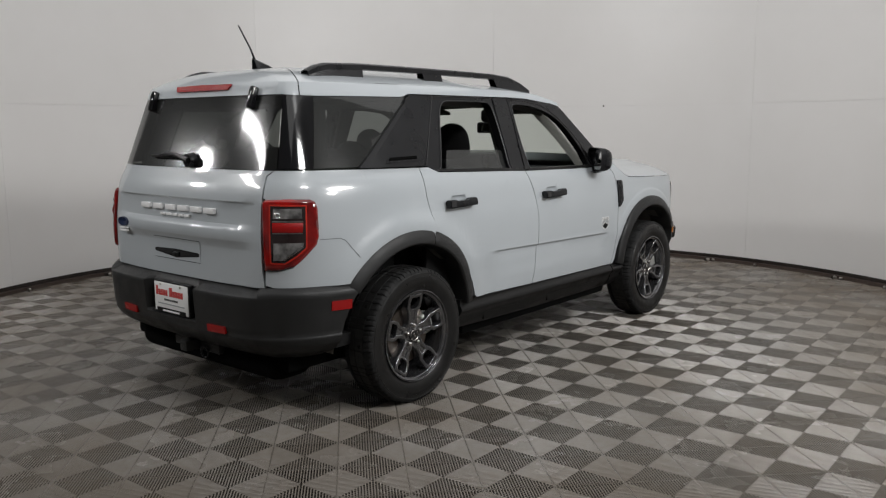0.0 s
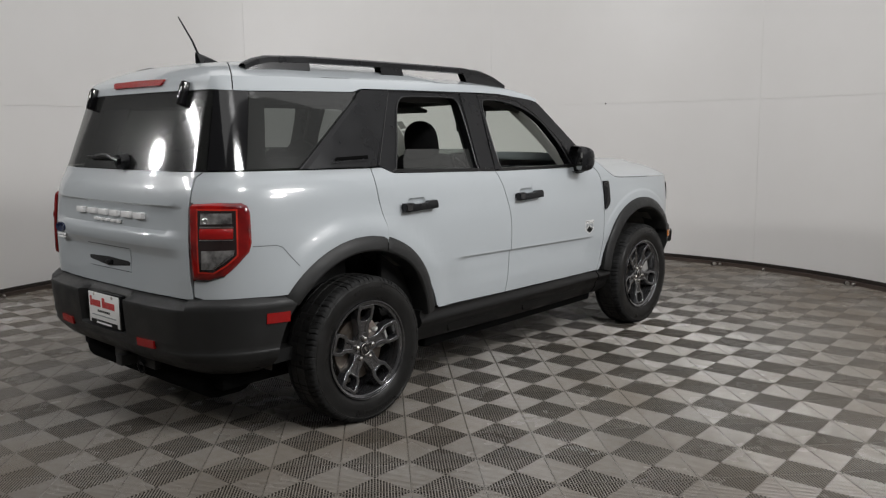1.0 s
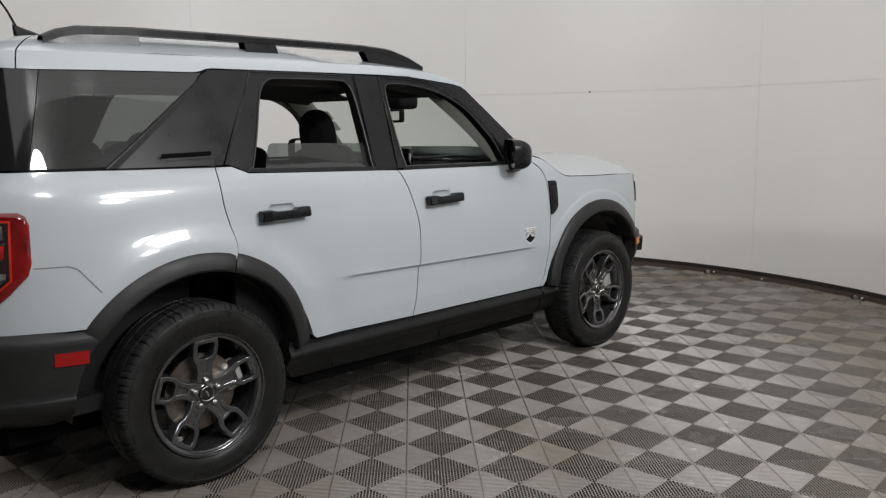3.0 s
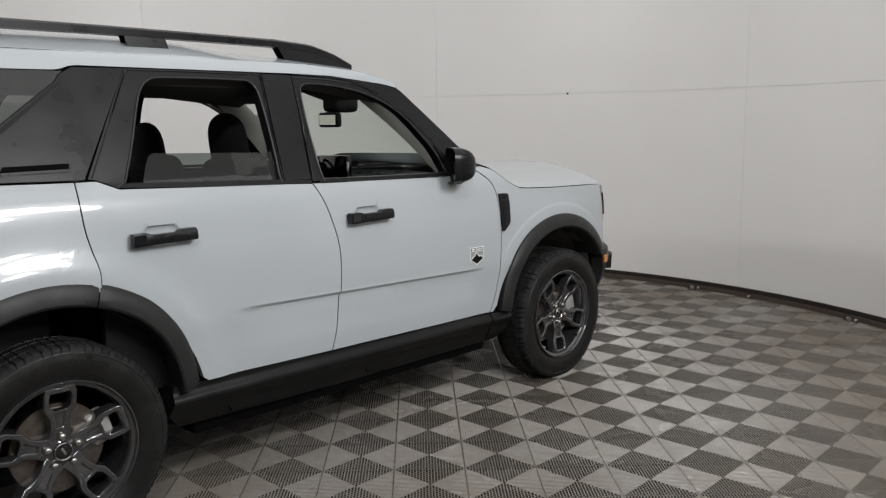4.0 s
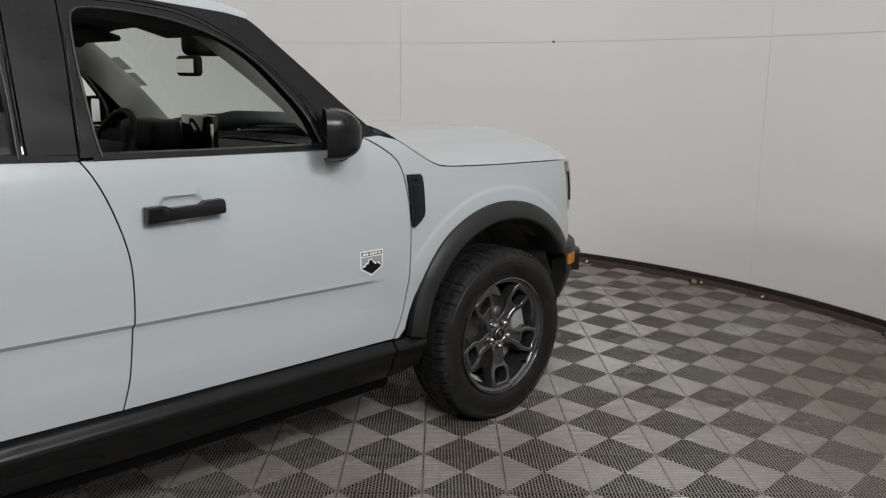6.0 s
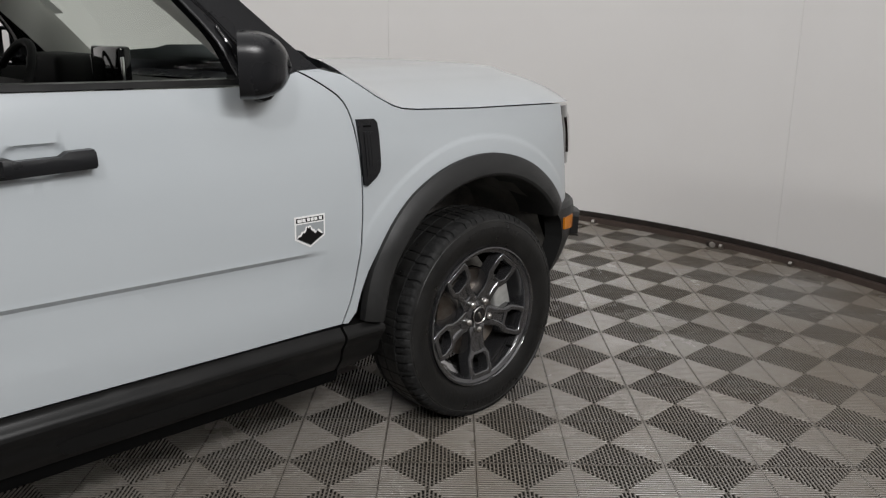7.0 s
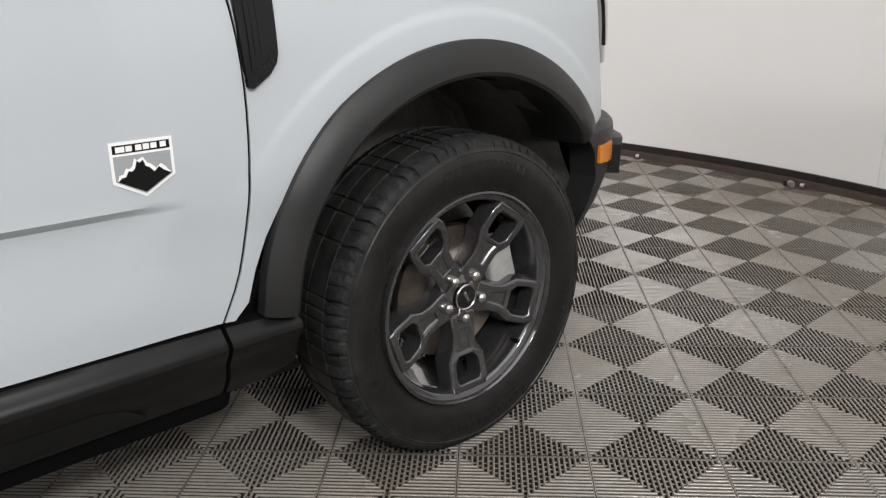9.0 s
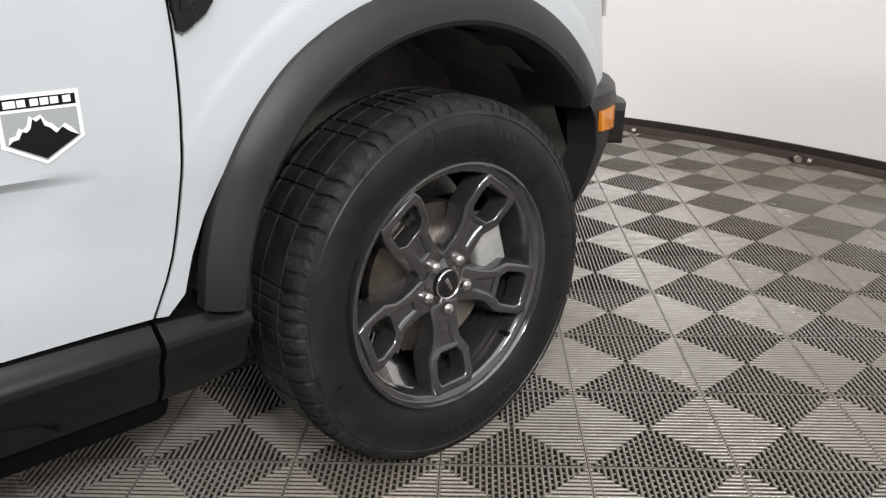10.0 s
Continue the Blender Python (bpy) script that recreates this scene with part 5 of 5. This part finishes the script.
    outer = [(-0.037, 0.040), (-0.031, 0.088), (-0.034, 0.118), (-0.052, 0.146), (-0.0535, 0.200), (-0.0465, 0.2215)]
    outer += [(-t, r) for t, r in outer[::-1]]
    stem = [(-0.011, 0.082), (-0.014, 0.112), (-0.020, 0.131)]
    hole = [(-0.020, 0.142), (-0.033, 0.155), (-0.036, 0.190), (-0.030, 0.203)]
    stem += [(-t, r) for t, r in stem[::-1]]
    hole += [(-t, r) for t, r in hole[::-1]]
    bm = bmesh.new()
    loops = []
    for pts in (outer, stem, hole):
        vs = [bm.verts.new((height(r), t, r)) for t, r in pts]
        loops.append([bm.edges.new((vs[i], vs[(i + 1) % len(vs)])) for i in range(len(vs))])
    rim_edges = loops[0] + loops[1] + loops[2]
    bmesh.ops.triangle_fill(bm, edges=rim_edges, use_beauty=True)
    for lp, drop, pull in ((loops[0], 0.045, 1.10), (loops[1], 0.006, 0.75), (loops[2], 0.046, 0.90)):
        ex = bmesh.ops.extrude_edge_only(bm, edges=lp)
        low = [g for g in ex["geom"] if isinstance(g, bmesh.types.BMVert)]
        for v in low:
            v.co.x -= drop
            v.co.y *= pull
        if pull < 0.8:
            bmesh.ops.contextual_create(bm, geom=low + [g for g in ex["geom"] if isinstance(g, bmesh.types.BMEdge) and all(v in low for v in g.verts)])
    bmesh.ops.recalc_face_normals(bm, faces=bm.faces)
    bmesh.ops.bevel(bm, geom=[e for e in rim_edges if e.is_valid], offset=0.0046, segments=3, profile=0.5, affect="EDGES")
    spoke_mesh = bpy.data.meshes.new("spoke")
    bm.normal_update()
    for f in bm.faces:
        f.smooth = True
    for e in bm.edges:
        e.smooth = not (len(e.link_faces) == 2 and e.calc_face_angle(0) > radians(44))
    bm.to_mesh(spoke_mesh)
    bm.free()
    spoke_mesh.materials.append(RIM)
    for k in range(5):
        a = radians(turn + 72 * k)
        sp = new("spoke", spoke_mesh)
        sp.parent = w
        sp.matrix_basis = Matrix.Rotation(-a, 4, "X")
        nut = revolve([(0.088, 0.0), (0.0875, 0.005), (0.085, 0.0095), (0.081, 0.0125), (0.066, 0.0132)], 12)
        shift(nut, Matrix.Rotation(-a, 4, "X") @ Matrix.Translation((0, 0, 0.0515)))
        part("wheel_nut", nut, NUT, w, "worn steel nut")
    part("hub", revolve([(0.074, 0.0), (0.074, 0.028), (0.071, 0.034), (0.066, 0.045), (0.064, 0.066), (0.045, 0.075)], 48), RIM, w)
    part("centre_cap", revolve([(0.081, 0.0), (0.081, 0.026), (0.0795, 0.030), (0.072, 0.032)], 40), GLOSS_BLACK, w, "black centre cap with a plain silver mark")
    part("cap_mark", shift(box(0.0805, 0.0822, -0.0035, 0.0045, -0.014, 0.014, 0.0008), Matrix.Rotation(0.5, 4, "X")), NUT, w)
    part("cap_ring", revolve([(0.0808, 0.0262), (0.0828, 0.0282), (0.0805, 0.0302)], 40), NUT, w)
    part("brake_disc", revolve([(0.030, 0.05), (0.030, 0.152), (0.024, 0.154), (0.010, 0.154), (0.010, 0.05)], 64), DISC, w, "worn steel brake disc")
    bm = box(-0.01, 0.055, -0.055, 0.055, 0.105, 0.180, 0.012, 3)
    part("caliper", shift(bm, Matrix.Rotation(radians(-75 * s), 4, "X")), CALIPER, w, "cast brake caliper")
    part("valve", tube([(0.070, 0.155, -0.155), (0.098, 0.150, -0.148)], 0.0045), BLACK_PRINT, w)


for sx in (0.827, -0.827):
    wheel(sx, 0.0, 0.0)
    wheel(sx, AXLE, 36.0)


def cabin():
    part("cabin_floor", box(-0.80, 0.80, -0.55, 2.35, 0.36, 0.42), TRIM, suv)
    part("load_floor", box(-0.72, 0.72, -0.66, 0.05, 0.42, 0.90), TRIM, suv)
    for x, y, kind in ((0.36, 1.17, 1), (-0.36, 1.15, 1), (0.40, 0.24, 0), (-0.40, 0.24, 0)):
        seat = part("seat", box(x - 0.26, x + 0.26, y - 0.05, y + 0.50, 0.55, 0.78, 0.06, 3), FABRIC, suv, "black cloth seat")
        tall = 0.62 if kind else 0.74
        bm = box(-0.25, 0.25, -0.07, 0.07, 0.0, tall, 0.06, 4)
        for v in bm.verts:
            v.co.x *= 1 - (0.22 if kind else -0.15) * max(0, v.co.z) / tall
        part("seat_back", shift(bm, pose(x, y, 0.66 if kind else 0.60, 16, 0, 0)), FABRIC, seat)
        rows = []
        for k in range(21):
            t = 0.5 - 0.5 * math.cos(math.pi * k / 20)
            wide = max(0.0004, 1 - ((t - 0.40) / 0.6) ** 3.4) ** 0.5 if t > 0.40 else 1 - 0.16 * (1 - t / 0.40) ** 2.2
            deep = max(0.0004, 1 - abs(2 * t - 1) ** 3.5) ** 0.5
            ring = [2 * math.pi * m / 24 for m in range(25)]
            rows.append([(0.128 * wide * abs(math.cos(a)) ** 0.75 * (1 if math.cos(a) > 0 else -1), 0.055 * deep * math.sin(a) + 0.012 * t, -0.035 + 0.275 * t) for a in ring])
        bm = loft(rows)
        bmesh.ops.remove_doubles(bm, verts=bm.verts, dist=1e-5)
        bmesh.ops.holes_fill(bm, edges=[e for e in bm.edges if e.is_boundary])
        bmesh.ops.recalc_face_normals(bm, faces=bm.faces)
        part("head_rest", shift(bm, pose(x, y - 0.165, (1.215 if x > 0 else 1.180) if kind else 1.12, 10, 0, 0)), FABRIC, seat)
        for dx in (-0.05, 0.05):
            part("head_post", tube([(x + dx, y - 0.165, 1.16 if kind else 1.06), (x + dx, y - 0.195, 1.26 if kind else 1.18)], 0.007), CHROME, seat)
    # dashboard
    rows = [[(x, y + (0.05 if abs(x) < 0.3 else 0), z) for x in (-0.78, -0.45, -0.3, 0, 0.3, 0.45, 0.78)] for y, z in ((1.82, 0.72), (1.78, 0.95), (1.80, 1.05), (1.86, 1.09), (2.10, 1.112), (2.33, 1.085))]
    part("dashboard", loft(rows), TRIM, suv, "black dashboard")
    part("screen", box(-0.13, 0.11, 1.85, 1.89, 1.06, 1.232, 0.010), GLOSS_BLACK, suv, "upright dark touch screen")
    for x in (-0.135, 0.115):
        part("screen_edge", box(x - 0.004, x + 0.004, 1.852, 1.862, 1.05, 1.20, 0.001), CHROME, suv, "bright screen edge")
    part("console", box(-0.12, 0.12, 0.9, 1.7, 0.45, 0.78, 0.03), TRIM, suv)
    bm = tube([(0.185 * math.cos(a), 0, 0.185 * math.sin(a)) for a in (2 * math.pi * k / 36 for k in range(37))], 0.015, 10)
    sw = part("steering_wheel", shift(bm, pose(-0.36, 1.64, 1.07, -25, 0, 0)), TRIM, suv, "black steering wheel")
    part("wheel_boss", shift(box(-0.15, 0.15, -0.02, 0.03, -0.05, 0.05, 0.02, 3), pose(-0.36, 1.65, 1.07, -25, 0, 0)), TRIM, sw)
    part("instrument_hood", box(-0.54, -0.20, 1.76, 1.92, 1.08, 1.20, 0.03, 3), TRIM, suv)
    m = part("cabin_mirror", shift(box(-0.092, 0.092, -0.016, 0.016, -0.040, 0.040, 0.0155, 4), pose(0.0, 1.835, 1.423, 0, 0, -2)), TRIM, suv, "cabin mirror")
    part("mirror_glass", shift(box(-0.074, 0.074, -0.002, 0.002, -0.026, 0.026), pose(-0.0005, 1.8185, 1.423, 0, 0, -2)), DIM_MIRROR, m)
    part("mirror_stem", tube([(0, 1.845, 1.43), (0, 1.86, 1.46), (0, 1.88, 1.53)], 0.012), TRIM, m)
    for x in (0.40, -0.40):
        bm = box(-0.20, 0.20, -0.075, 0.075, -0.012, 0.012, 0.011, 3)
        part("sun_visor", shift(bm, pose(x, 1.585, 1.545, -16, 0, 0)), HEADLINER, suv, "grey folded sun visor")
    part("sensor_box", box(-0.07, 0.07, 1.83, 1.99, 1.462, 1.56, 0.03, 3), TRIM, suv)
    for s in (1, -1):
        part("door_card", box(s * 0.80 - 0.02, s * 0.80 + 0.02, 0.2, 2.0, 0.45, 1.14, 0.01), TRIM, suv)
    for s0, s1, t0, t1 in STICKERS:
        bm = loft([[screen_point(a, b) + Vector((0.004, -0.006, -0.008)) for b in (t0, (t0 + t1) / 2, t1)] for a in (s0, (s0 + s1) / 2, s1)])
        part("sticker", thicken(bm, 0.0008) or bm, STICKER, suv, "small grey paper sticker on the windscreen")
    for s in (1, -1):
        rows = []
        for k in range(9):
            e = screen_point(-0.06 + 1.08 * k / 8, 1.0)
            lean = 0.055 if s > 0 else 0.0
            rows.append([(s * (e.x + dx - lean), e.y + dy, e.z + dz) for dx, dy, dz in ((-0.006, 0.0, 0.0), (-0.02, -0.03, -0.015), (-0.012, -0.09, -0.04), (0.0, -0.13, -0.055))])
        part("pillar_trim", loft(rows), PILLAR_TRIM, suv, "grey pillar trim")
    # inner trim beside the load space
    for s in (1, -1):
        for tr in ([(-0.75, 1.16), (-0.70, 1.58), (-0.36, 1.58), (-0.46, 1.16)], [(-0.46, 1.16), (-0.44, 1.285), (0.10, 1.285), (0.10, 1.16)], [(0.02, 1.16), (0.10, 1.30), (0.13, 1.58), (0.40, 1.58), (0.33, 1.36), (0.24, 1.16)], [(-0.50, 1.525), (-0.50, 1.585), (0.30, 1.585), (0.30, 1.535)], [(0.955, 1.16), (0.96, 1.58), (1.085, 1.58), (1.06, 1.16)]):
            part("inner_trim", skin(tr, proud=-0.075, thick=0.02, gap=0, side=s), HEADLINER, suv, "grey cabin trim")
    part("under_body", box(-0.68, 0.68, -0.66, 3.1, 0.25, 0.36, 0.02), DARK, suv)
    # two unseen boxes, added to block light and deepen the shadow underneath
    part("floor_pan", box(-0.83, 0.83, 0.50, 2.16, 0.235, 0.34, 0.03), DARK, suv)
    part("silencer", shift(box(-0.62, 0.62, -0.13, 0.13, -0.075, 0.075, 0.07, 4), pose(0, -0.56, 0.265)), DARK, suv, "unseen dark box that blocks light under the tail")


cabin()


# ---- floor last: it has many pieces ----
build_floor()
